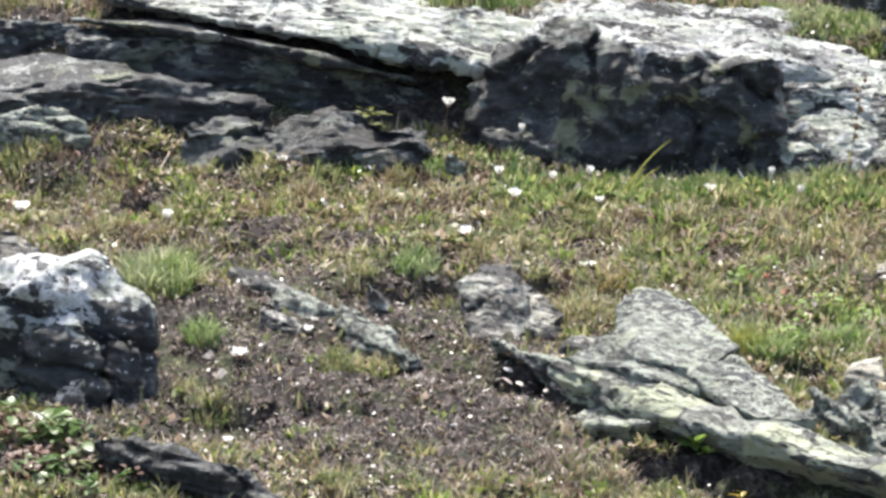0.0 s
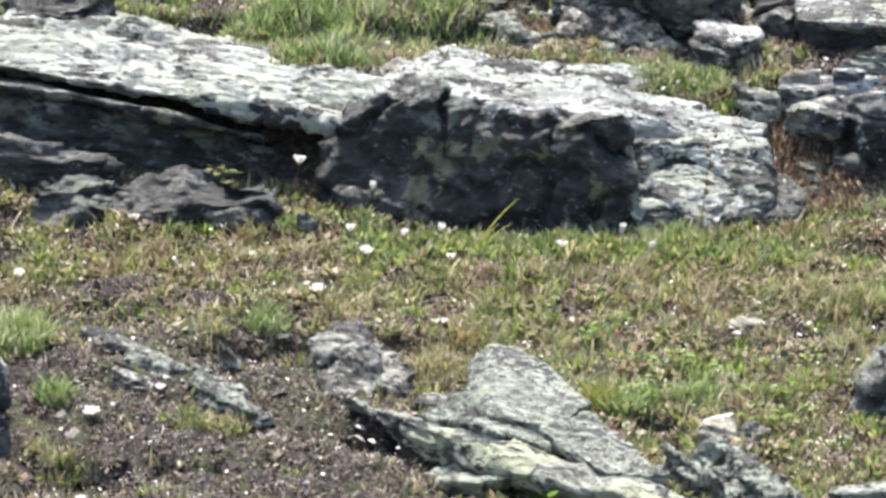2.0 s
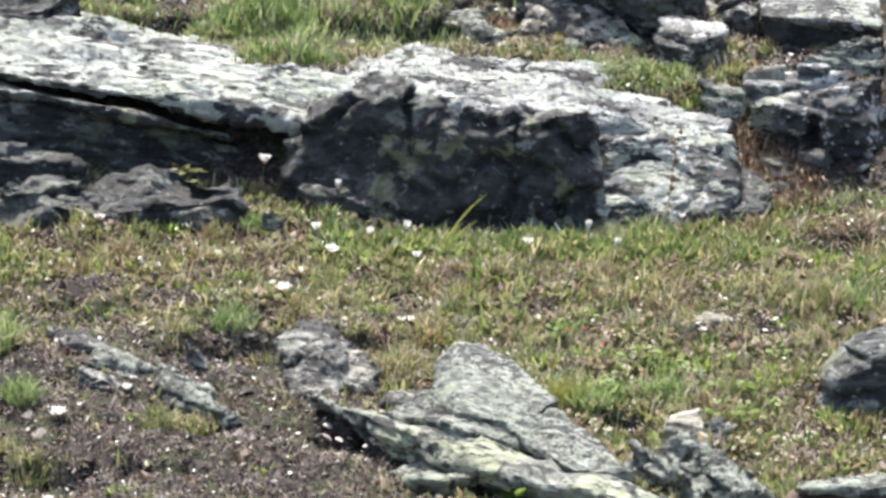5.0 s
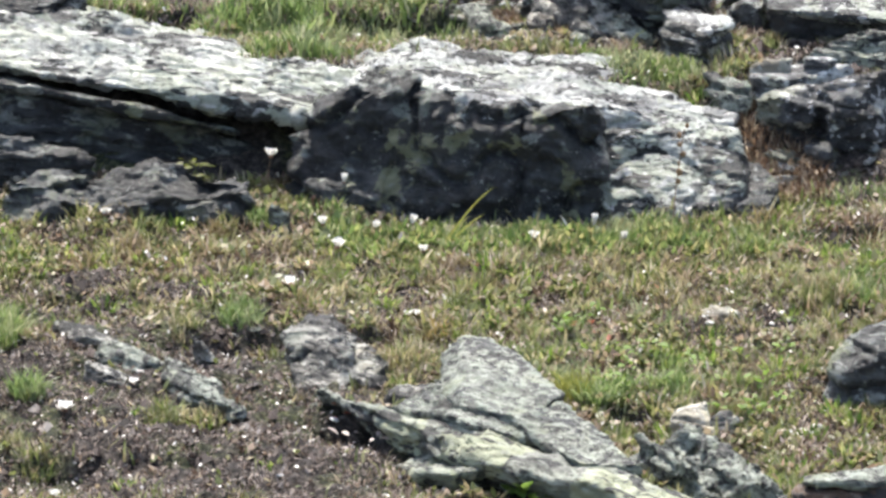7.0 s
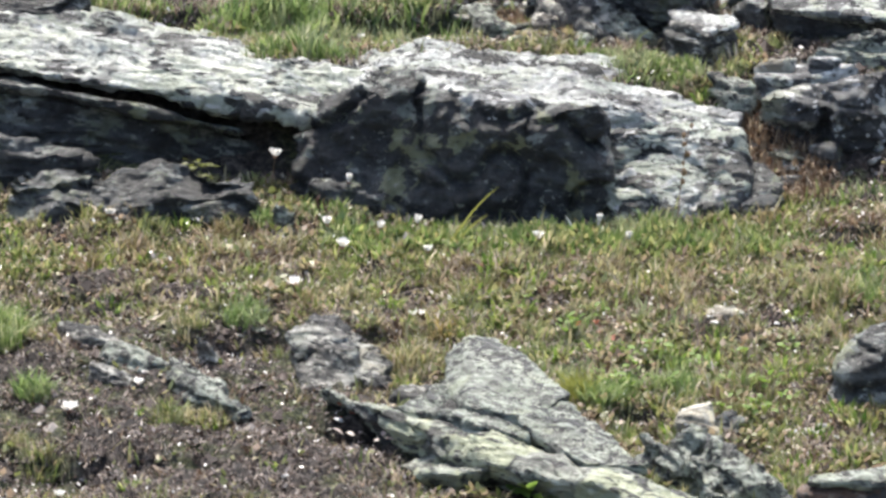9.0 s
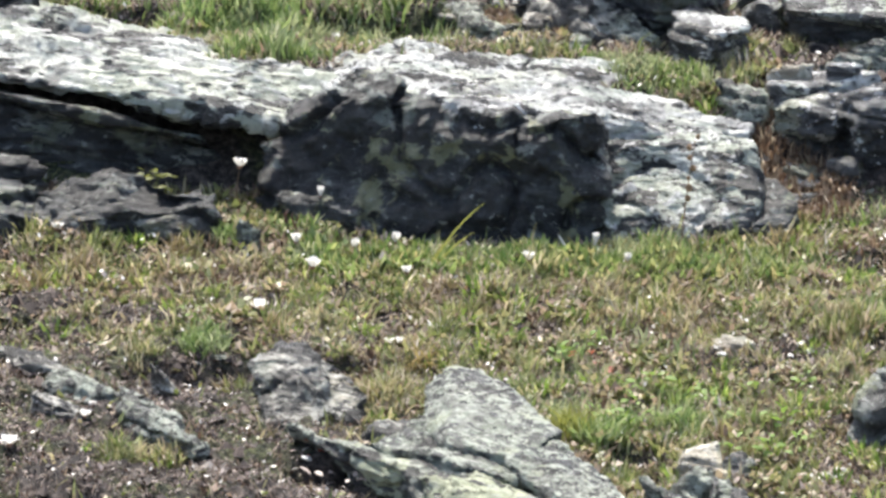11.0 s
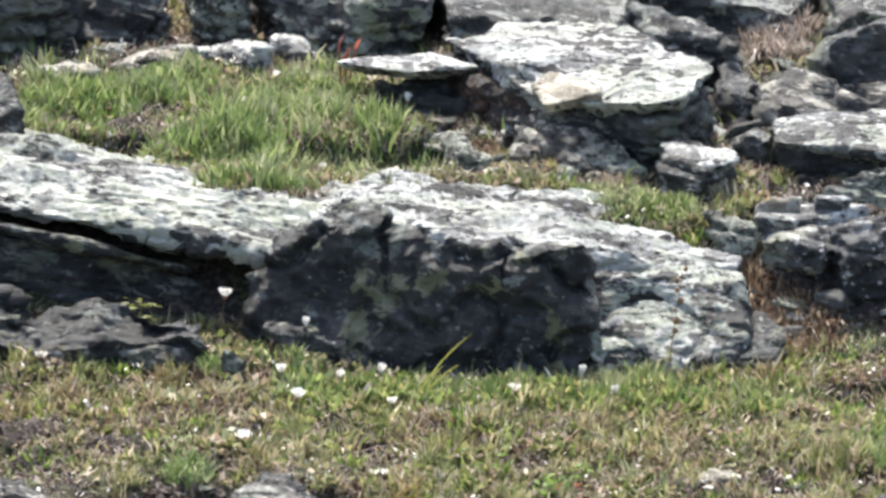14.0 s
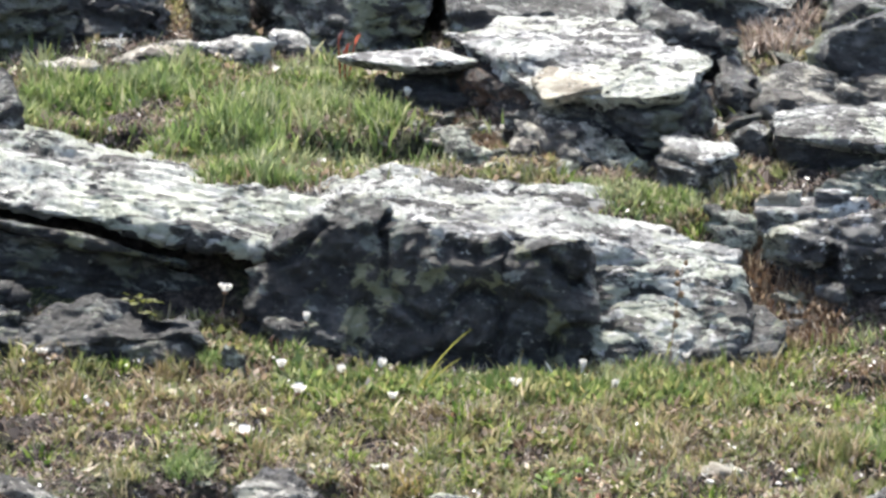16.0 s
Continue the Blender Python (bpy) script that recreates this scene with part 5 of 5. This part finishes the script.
grow_tuft((0.562, 1.173), 0.04, 0.04, 120, GRASS, 0.7, 219)
grow_tuft((0.769, 1.114), 0.06, 0.08, 200, LUSH, 0.6, 220)
grow_tuft((0.589, 0.585), 0.03, 0.04, 90, GRASS, 0.7, 221)
grow_tuft((0.510, 0.492), 0.05, 0.025, 140, LUSH, 0.7, 222)
grow_tuft((0.340, 0.488), 0.08, 0.034, 420, LUSH, 0.6, 223)
grow_tuft((0.420, 0.461), 0.06, 0.034, 320, LUSH, 0.6, 224)
grow_tuft((0.287, 0.519), 0.05, 0.028, 200, LUSH, 0.6, 225)
grow_tuft((0.589, 1.147), 0.08, 0.06, 360, STRAW, 1.0, 226)
grow_tuft((0.625, 1.242), 0.06, 0.06, 260, STRAW, 1.0, 227)
grow_tuft((-0.991, 0.102), 0.06, 0.035, 260, GRASS, 0.7, 228)
grow_tuft((-0.514, 0.102), 0.05, 0.035, 200, GRASS, 0.6, 229)
grow_tuft((-0.369, 0.052), 0.05, 0.04, 220, GRASS, 0.6, 230)
grow_tuft((-0.686, -0.823), 0.04, 0.035, 140, GRASS, 0.7, 231)
grow_tuft((-0.427, -1.202), 0.06, 0.04, 220, GRASS, 0.8, 232)
grow_tuft((-0.072, -1.103), 0.08, 0.04, 320, STRAW, 0.9, 233)
grow_tuft((-0.369, -0.737), 0.05, 0.04, 180, GRASS, 0.9, 234)
grow_tuft((0.532, 0.343), 0.04, 0.04, 140, DRY, 0.9, 760)
grow_tuft((0.560, 0.317), 0.05, 0.04, 170, DRY, 0.9, 761)
grow_tuft((0.598, 0.304), 0.05, 0.035, 170, DRY, 0.9, 762)
grow_tuft((0.637, 0.297), 0.05, 0.03, 150, DRY, 0.9, 763)
grow_tuft((0.537, 0.379), 0.03, 0.035, 90, DRY, 0.9, 764)
grow_tuft((0.664, 0.100), 0.06, 0.03, 170, DRY, 1.0, 765)
grow_tuft((0.716, 0.080), 0.06, 0.03, 170, DRY, 1.0, 766)
grow_tuft((0.762, 0.042), 0.06, 0.03, 170, DRY, 1.0, 767)
grow_tuft((-0.943, 0.104), 0.05, 0.03, 140, DRY, 1.0, 768)
grow_tuft((-0.822, 0.008), 0.05, 0.03, 140, DRY, 1.0, 769)
for k in range(26):
    rnd = random.Random(1200 + k)
    grow_tuft((rnd.uniform(0.515, 0.66), rnd.uniform(0.2, 0.33)), rnd.uniform(0.03, 0.05), rnd.uniform(0.02, 0.045), 90, DRY if rnd.random() < 0.75 else STRAW, 1.0, 1300 + k)
for k in range(14):
    rnd = random.Random(1250 + k)
    grow_tuft((rnd.uniform(0.06, 0.19), rnd.uniform(0.72, 0.86)), rnd.uniform(0.02, 0.04), rnd.uniform(0.015, 0.03), 60, DRY, 1.0, 1350 + k)
for k in range(22):
    rnd = random.Random(1400 + k)
    x = rnd.uniform(0.11, 0.36)
    grow_tuft((x, 0.70 - 0.65 * (x - 0.15) + rnd.uniform(-0.04, 0.02)), rnd.uniform(0.02, 0.04), rnd.uniform(0.015, 0.03), 60, DRY if rnd.random() < 0.6 else STRAW, 1.0, 1450 + k)
for k in range(70):
    # a fringe of broad leaves along the boulder's foot, thinner where the rock reaches lowest
    rnd = random.Random(900 + k)
    x = -0.21 + 0.76 * (k % 35 + rnd.random()) / 35
    gap = math.exp(-((x - 0.075) / 0.075) ** 2)
    y = (0.05 if k < 35 else 0.01) - 0.035 * gap + rnd.uniform(-0.02, 0.015)
    grow_tuft((x, y), rnd.uniform(0.025, 0.045), rnd.uniform(0.026, 0.04) * (1 - 0.45 * gap), rnd.randint(40, 70), LUSH if rnd.random() < 0.85 else GRASS, 0.55, 700 + k, 0.009)


def long_blade(base, way, width, material, label, seed):
    """A single broad grass blade that bends towards its tip."""
    verts, faces = [], []
    way = Vector(way)
    for k in range(7):
        t = k / 6
        c = way * t + Vector((0, 0, 0.08 * way.length * math.sin(t * math.pi)))
        w = 0.6 * width * (0.6 + 0.6 * t) * (1 - t) ** 0.6
        verts += [(c.x - w * 0.7, c.y - w * 0.5, c.z + w * 0.3), (c.x + w * 0.7, c.y + w * 0.5, c.z - w * 0.3)]
    faces = [(2 * k, 2 * k + 1, 2 * k + 3, 2 * k + 2) for k in range(6)]
    ob = new("sedge", mesh_of("sedge", verts, faces, material))
    ob.location = spot(base)
    return tagged(ob, label, "sedge")


long_blade((0.004, -0.012), (0.092, 0.020, 0.108), 0.0055, BLADE, "long yellow-green grass blade before the boulder", 1)
long_blade((0.012, -0.010), (0.068, 0.010, 0.062), 0.005, BLADE, "long yellow-green grass blade before the boulder", 2)
long_blade((-0.072, 0.040), (-0.004, 0, 0.055), 0.003, BLADE, "upright yellow-green grass blade with russet tip", 3)
long_blade((0.239, 0.058), (-0.018, -0.01, 0.036), 0.006, OCHRE, "withered ochre grass blade", 4)
long_blade((0.249, 0.049), (-0.022, -0.01, 0.03), 0.006, OCHRE, "withered ochre grass blade", 5)
long_blade((0.307, -0.012), (0.012, 0, 0.03), 0.004, BLADE, "yellow-green grass blade in the turf", 6)
long_blade((0.392, 0.107), (0.01, 0, 0.05), 0.005, BLADE, "yellow-green grass blade in the turf", 7)
long_blade((0.336, 0.002), (0.03, 0, 0.02), 0.005, BLADE, "yellow-green grass blade in the turf", 8)
long_blade((-0.488, 0.105), (-0.003, 0, 0.045), 0.0026, BLADE, "thin upright grass blade before grey rock", 9)


long_blade((0.228, 0.052), (-0.022, -0.01, 0.040), 0.011, WHITE_BIT, "bleached broad leaf at the boulder's foot", 10)
long_blade((0.270, 0.060), (-0.008, -0.01, 0.032), 0.014, WHITE_BIT, "bleached broad leaf at the boulder's foot", 11)
long_blade((0.300, 0.000), (0.020, -0.01, 0.040), 0.009, WHITE_BIT, "bleached narrow leaf in the turf", 12)


def seed_stalk(base, height, lean, seed):
    """A dry weed stalk with clusters of seed heads."""
    rnd = random.Random(seed)
    ob = new("weed_stalk")
    ob.location = spot(base)
    pts = [(lean * (k / 6) ** 1.3, 0, height * k / 6 - 0.005) for k in range(7)]
    part("stem", *tube(pts, 0.0012), STEM, ob)
    for k in range(7):
        t = 0.45 + 0.55 * k / 6
        h = part("seed_head", *lump(rnd.uniform(0.003, 0.0055), seed + k, 1.2), STEM, ob, "dry brown seed head")
        h.location = (lean * t ** 1.3 + rnd.uniform(-0.006, 0.006), rnd.uniform(-0.004, 0.004), height * t)
    return tagged(ob, "dry brown weed stalk with seed heads", "weed")


seed_stalk((0.398, 0.089), 0.175, 0.02, 5)


def leaf_mesh(length, width, seed):
    """A blunt oval leaf with a folded midrib."""
    verts, faces = [], []
    for t, w in ((0, 0.08), (0.25, 0.7), (0.55, 1.0), (0.85, 0.7), (1.0, 0.1)):
        bend = -0.25 * length * t * t
        verts += [(length * t, -w * width / 2, bend + 0.12 * width * w), (length * t, 0, bend), (length * t, w * width / 2, bend + 0.12 * width * w)]
    for k in range(4):
        for s in range(2):
            a = 3 * k + s
            faces.append((a, a + 1, a + 4, a + 3))
    return verts, faces


def red_stalks(base, seed, tall, material, label):
    """Thin red stems, each ending in a narrow upright leaf."""
    ob = new("red_plant")
    ob.location = spot(base)
    rnd = random.Random(seed)
    for k in range(4):
        lean = rnd.uniform(-0.01, 0.015)
        h = rnd.uniform(0.025, 0.05) * tall
        verts, faces = tube([(0.004 * k, 0, -0.004), (0.004 * k + lean * 0.5, 0, h * 0.6), (0.004 * k + lean, 0, h)], 0.0022)
        part("stem", verts, faces, material, ob)
        leaf = new("leaf", mesh_of("leaf", *leaf_mesh(0.013 * tall, 0.0045 * tall, seed), material, True))
        leaf.parent = ob
        leaf.matrix_basis = pose(0.004 * k + lean, 0, h - 0.004, 0, rnd.uniform(-95, -65), rnd.uniform(-60, 60))
    return tagged(ob, label, "plant")


red_stalks((-0.118, 0.960), 3, 1.9, RED, "small red-stemmed plant beside dark rock")
red_stalks((-0.211, 0.107), 4, 0.9, RUSSET, "small russet plant at the boulder's foot")


def rosette(base, count, length, material, label, seed, tall=0.035):
    """A low leafy plant: each leaf on its own short stalk."""
    rnd = random.Random(seed)
    ob = new("leafy_plant")
    ob.location = spot(base)
    data = mesh_of("leaf", *leaf_mesh(length, length * 0.62, seed), material, True)
    for k in range(count):
        p = new("leaf", data)
        p.parent = ob
        a, d = rnd.uniform(0, 360), rnd.uniform(0, length * 1.3)
        s = rnd.uniform(0.6, 1.15)
        p.matrix_basis = pose(d * math.cos(radians(a)), d * math.sin(radians(a)) * 0.8, rnd.uniform(0.008, tall), rnd.uniform(-25, 25), rnd.uniform(-50, 10), a) @ Matrix.Scale(s, 4)
    return tagged(ob, label, "plant", "leafy plants")


FOLIAGE = leaf_material("dark_plant_leaf", [(0.0, (0.045, 0.085, 0.03)), (0.6, (0.1, 0.16, 0.055)), (1.0, (0.2, 0.27, 0.13))], 0.35, 0.4)
PLANT = leaf_material("plant_leaf", [(0.0, (0.08, 0.15, 0.03)), (0.6, (0.16, 0.25, 0.05)), (1.0, (0.24, 0.3, 0.07))], 0.45, 0.65)
OLIVE = leaf_material("olive_leaf", [(0.0, (0.1, 0.12, 0.03)), (1.0, (0.18, 0.19, 0.06))], 0.4, 0.5)
OLIVE_LOW = leaf_material("dull_leaf", [(0.0, (0.13, 0.15, 0.06)), (0.7, (0.22, 0.22, 0.11)), (1.0, (0.3, 0.17, 0.11))], 0.35, 0.5)
AMBER = leaf_material("amber_leaf", [(0.0, (0.3, 0.26, 0.04)), (0.7, (0.42, 0.3, 0.05)), (1.0, (0.45, 0.16, 0.04))], 0.45, 0.45)
rosette((-0.883, -1.023), 26, 0.026, FOLIAGE, "low leafy plant with dark green leaves", 300)
rosette((-0.908, -1.197), 30, 0.03, FOLIAGE, "low leafy plant with dark green leaves", 301)
rosette((-0.799, -1.236), 22, 0.028, FOLIAGE, "low leafy plant with dark green leaves", 302)
rosette((-0.952, -1.069), 26, 0.018, RUSSET, "russet leafed plant in the soil", 303)
rosette((-0.861, -1.087), 24, 0.016, RUSSET, "russet leafed plant in the soil", 332)
rosette((-0.795, -1.150), 24, 0.016, RUSSET, "russet leafed plant in the soil", 333)
rosette((-0.913, -1.122), 26, 0.016, RUSSET, "russet leafed plant in the soil", 334)
rosette((-0.756, -1.209), 24, 0.014, RUSSET, "russet leafed plant in the soil", 335)
rosette((-0.949, -0.981), 22, 0.014, RUSSET, "russet leafed plant in the soil", 336)
rosette((-0.951, -1.080), 18, 0.032, FOLIAGE, "low leafy plant with dark green leaves", 360)
rosette((-0.911, -1.139), 18, 0.020, RUSSET, "russet leafed plant in the soil", 361)
rosette((-0.865, -1.159), 18, 0.032, FOLIAGE, "low leafy plant with dark green leaves", 362)
rosette((-0.925, -1.210), 18, 0.020, RUSSET, "russet leafed plant in the soil", 363)
rosette((-0.854, -1.058), 18, 0.032, FOLIAGE, "low leafy plant with dark green leaves", 364)
rosette((-0.960, -1.013), 18, 0.020, RUSSET, "russet leafed plant in the soil", 365)
rosette((-0.897, -1.020), 18, 0.032, FOLIAGE, "low leafy plant with dark green leaves", 366)
rosette((-0.848, -1.152), 24, 0.022, OLIVE_LOW, "low olive leafy plant", 304)
rosette((-0.751, -1.138), 20, 0.02, OLIVE_LOW, "low olive leafy plant", 305)
rosette((-0.968, -0.959), 16, 0.024, FOLIAGE, "low leafy plant with dark green leaves", 306)
rosette((0.142, -1.063), 14, 0.03, PLANT, "green leafy plant under the slab edge", 307)
rosette((0.218, -1.147), 10, 0.026, AMBER, "yellow and orange leafed plant beside the slab", 308)
rosette((-0.415, 0.190), 70, 0.018, OLIVE, "olive leafy plant behind grey rock", 309, 0.075)
rosette((0.454, -0.722), 14, 0.016, PLANT, "low leafy plant among turf", 310)
rosette((0.513, -0.733), 14, 0.018, PLANT, "low leafy plant among turf", 311)
rosette((0.320, -0.550), 12, 0.016, PLANT, "low leafy plant among turf", 312)
rosette((0.360, -0.619), 12, 0.016, PLANT, "low leafy plant among turf", 313)
rosette((0.467, -0.596), 10, 0.016, PLANT, "low leafy plant among turf", 314)
rosette((0.255, -0.596), 12, 0.018, PLANT, "low leafy plant among turf", 315)
rosette((0.294, -0.480), 16, 0.016, PLANT, "low leafy plant among turf", 316)
rosette((0.350, -0.480), 16, 0.018, PLANT, "low leafy plant among turf", 317)
rosette((0.300, -0.630), 14, 0.02, PLANT, "low leafy plant among turf", 318)
rosette((0.423, -0.526), 16, 0.016, PLANT, "low leafy plant among turf", 319)
rosette((0.498, -0.480), 12, 0.016, PLANT, "low leafy plant among turf", 320)
rosette((0.531, -0.619), 14, 0.018, PLANT, "low leafy plant among turf", 321)
rosette((0.552, -0.688), 12, 0.016, PLANT, "low leafy plant among turf", 322)
rosette((0.202, -0.385), 14, 0.016, PLANT, "low leafy plant among turf", 323)
rosette((0.250, -0.314), 12, 0.014, PLANT, "low leafy plant among turf", 324)
rosette((0.137, -0.290), 12, 0.014, PLANT, "low leafy plant among turf", 325)
rosette((0.573, -0.480), 12, 0.014, PLANT, "low leafy plant among turf", 326)
rosette((-0.343, -0.254), 16, 0.014, PLANT, "low leafy plant among turf", 327)
rosette((0.272, -0.421), 5, 0.014, RED, "tiny red-leafed plant in the turf", 328)
rosette((-0.150, -0.729), 5, 0.012, RED, "tiny red-leafed plant in the soil", 329)
rosette((-0.936, -1.177), 12, 0.014, RUSSET, "tiny russet-leafed plant in the soil", 330)
rosette((0.244, -0.385), 4, 0.012, RED, "tiny red-leafed plant in the turf", 331)
CURLED = leaf_material("bleached_curled_leaf", [(0.0, (0.26, 0.18, 0.16)), (0.6, (0.45, 0.38, 0.35)), (1.0, (0.6, 0.57, 0.52))], 0.3, 0.5)
rosette((-0.142, -0.781), 9, 0.018, CURLED, "curled bleached dead leaves at the slab's edge", 340)
rosette((-0.100, -0.843), 8, 0.016, CURLED, "curled bleached dead leaves at the slab's edge", 341)
rosette((-0.165, -0.736), 5, 0.014, CURLED, "curled bleached dead leaves at the slab's edge", 342)


# ---- loose stones, twigs and scraps ----
def pebble_mesh(seed, material):
    bm = bmesh.new()
    rnd = random.Random(seed)
    hull(bm, [Vector((rnd.uniform(-1, 1), rnd.uniform(-0.8, 0.8), rnd.uniform(-0.4, 0.45))) for _ in range(16)])
    bmesh.ops.bevel(bm, geom=list(bm.edges), offset=0.1, segments=2, affect="EDGES", profile=0.6)
    me = bpy.data.meshes.new("stone")
    bm.to_mesh(me)
    bm.free()
    me.materials.append(material)
    return me


KINDS = [pebble_mesh(k, m) for k, m in enumerate((SCHIST_GREY, SCHIST_TAN, SCHIST_PALE, SCHIST_GREY, SCHIST_DARK))]


def strew(centre, rx, ry, count, lo, hi, seed, label, group):
    rnd = random.Random(seed)
    for _ in range(count):
        a, d = rnd.uniform(0, 2 * math.pi), math.sqrt(rnd.random())
        x, y, s = centre[0] + rx * d * math.cos(a), centre[1] + ry * d * math.sin(a), rnd.uniform(lo, hi) * rnd.uniform(0.6, 1)
        z = float(ground_z(x, y)[0])
        if not clear_of_rocks(np.array([x]), np.array([y]), np.array([z]))[0]:
            continue
        ob = new("stone", rnd.choice(KINDS))
        ob.matrix_basis = pose(x, y, z + s * 0.12, rnd.uniform(-20, 20), rnd.uniform(-20, 20), rnd.uniform(0, 360)) @ Matrix.Diagonal((s, s, s * rnd.uniform(0.5, 0.9), 1))
        tagged(ob, label, "stone", group)


strew((0.154, 0.746), 0.2, 0.16, 150, 0.01, 0.04, 1, "small broken stone on brown soil", "scree stones")
strew((0.352, 0.652), 0.14, 0.06, 40, 0.012, 0.035, 2, "small broken stone on brown soil", "scree stones")
strew((0.550, 0.950), 0.24, 0.3, 150, 0.015, 0.06, 3, "broken scree stone between rocks", "scree stones")
strew((0.631, 0.354), 0.14, 0.1, 40, 0.014, 0.045, 4, "small dark stone on dry soil", "scree stones")
strew((-0.401, 1.155), 0.3, 0.05, 46, 0.014, 0.045, 5, "broken stone above the grass bench", "scree stones")
strew((0.064, 0.986), 0.12, 0.1, 16, 0.015, 0.04, 6, "broken scree stone between rocks", "scree stones")
strew((0.378, -0.846), 0.1, 0.12, 20, 0.008, 0.025, 7, "small broken stone beside the slab", "scree stones")
strew((-0.417, -0.665), 0.42, 0.35, 60, 0.005, 0.016, 8, "tiny pebble on the bare soil", "pebbles")
strew((-0.382, 0.127), 0.06, 0.03, 60, 0.008, 0.02, 9, "small pale stone before the grey rock", "pebbles")
strew((-0.378, -0.362), 0.3, 0.08, 60, 0.006, 0.02, 11, "small broken stone beside the low outcrop", "pebbles")
strew((-0.188, -0.619), 0.08, 0.12, 14, 0.006, 0.016, 10, "small stone at the slab's tip", "pebbles")


def scrap(base, size, seed):
    ob = new("pale_scrap", mesh_of("pale_scrap", *lump(size, seed, 0.45), WHITE_BIT))
    ob.location = spot(base) + Vector((0, 0, 0.006))
    ob.rotation_euler = (0.2, 0.3, seed)
    return tagged(ob, "small bleached scrap lying on the turf", "litter", "bleached scraps")


scrap((0.595, -0.767), 0.011, 0)
scrap((0.619, -0.760), 0.008, 1)
scrap((0.585, -0.790), 0.007, 2)
scrap((0.456, -0.326), 0.009, 3)
scrap((0.571, -0.271), 0.008, 4)
scrap((0.584, -0.290), 0.007, 5)
scrap((0.555, -0.302), 0.006, 6)
scrap((0.652, -0.362), 0.008, 7)
scrap((0.450, -0.362), 0.009, 8)
scrap((0.301, -0.584), 0.008, 9)
scrap((-0.132, -0.699), 0.012, 10)
scrap((-0.145, -0.767), 0.012, 11)
scrap((-0.126, -0.823), 0.011, 12)
scrap((-0.168, -0.733), 0.008, 13)
scrap((-0.596, -0.986), 0.009, 14)
scrap((-0.252, -0.957), 0.007, 15)
scrap((0.049, -0.059), 0.006, 16)
scrap((0.196, -0.072), 0.006, 17)
scrap((-0.502, 0.027), 0.006, 18)
scrap((-0.572, 0.090), 0.007, 19)
scrap((-0.486, -0.546), 0.01, 20)
scrap((0.124, -1.193), 0.009, 21)

for k in range(16):
    rnd = random.Random(40 + k)
    at = Vector((0.567, -0.324)) + Vector((rnd.uniform(-0.05, 0.05), rnd.uniform(-0.05, 0.05)))
    scrap((at.x, at.y), rnd.uniform(0.003, 0.007), 60 + k)
for k in range(7):
    rnd = random.Random(80 + k)
    at = Vector((0.609, -0.772)) + Vector((rnd.uniform(-0.04, 0.04), rnd.uniform(-0.03, 0.03)))
    scrap((at.x, at.y), rnd.uniform(0.004, 0.009), 90 + k)


def twig(a, b, radius, seed):
    rnd = random.Random(seed)
    a, b = spot(a), spot(b)
    pts = [tuple((b - a) * t + Vector((rnd.uniform(-1, 1) * 0.003, 0, 0.008 + 0.012 * math.sin(3 * t)))) for t in (0, 0.25, 0.5, 0.75, 1)]
    ob = new("twig", mesh_of("twig", *tube(pts, radius), STRAW))
    ob.location = a
    return tagged(ob, "dry bleached twig lying on the turf", "twig", "twigs")


for k, (a, b) in enumerate([((0.555, 0.448), (0.583, 0.389)), ((-0.089, -0.194), (0.053, -0.203)), ((-0.210, -0.326), (-0.135, -0.350)), ((-0.080, -0.140), (0.006, -0.157)), ((-0.775, 0.035), (-0.750, 0.111)), ((0.633, -0.121), (0.690, -0.126))]):
    twig(a, b, 0.0018, k)
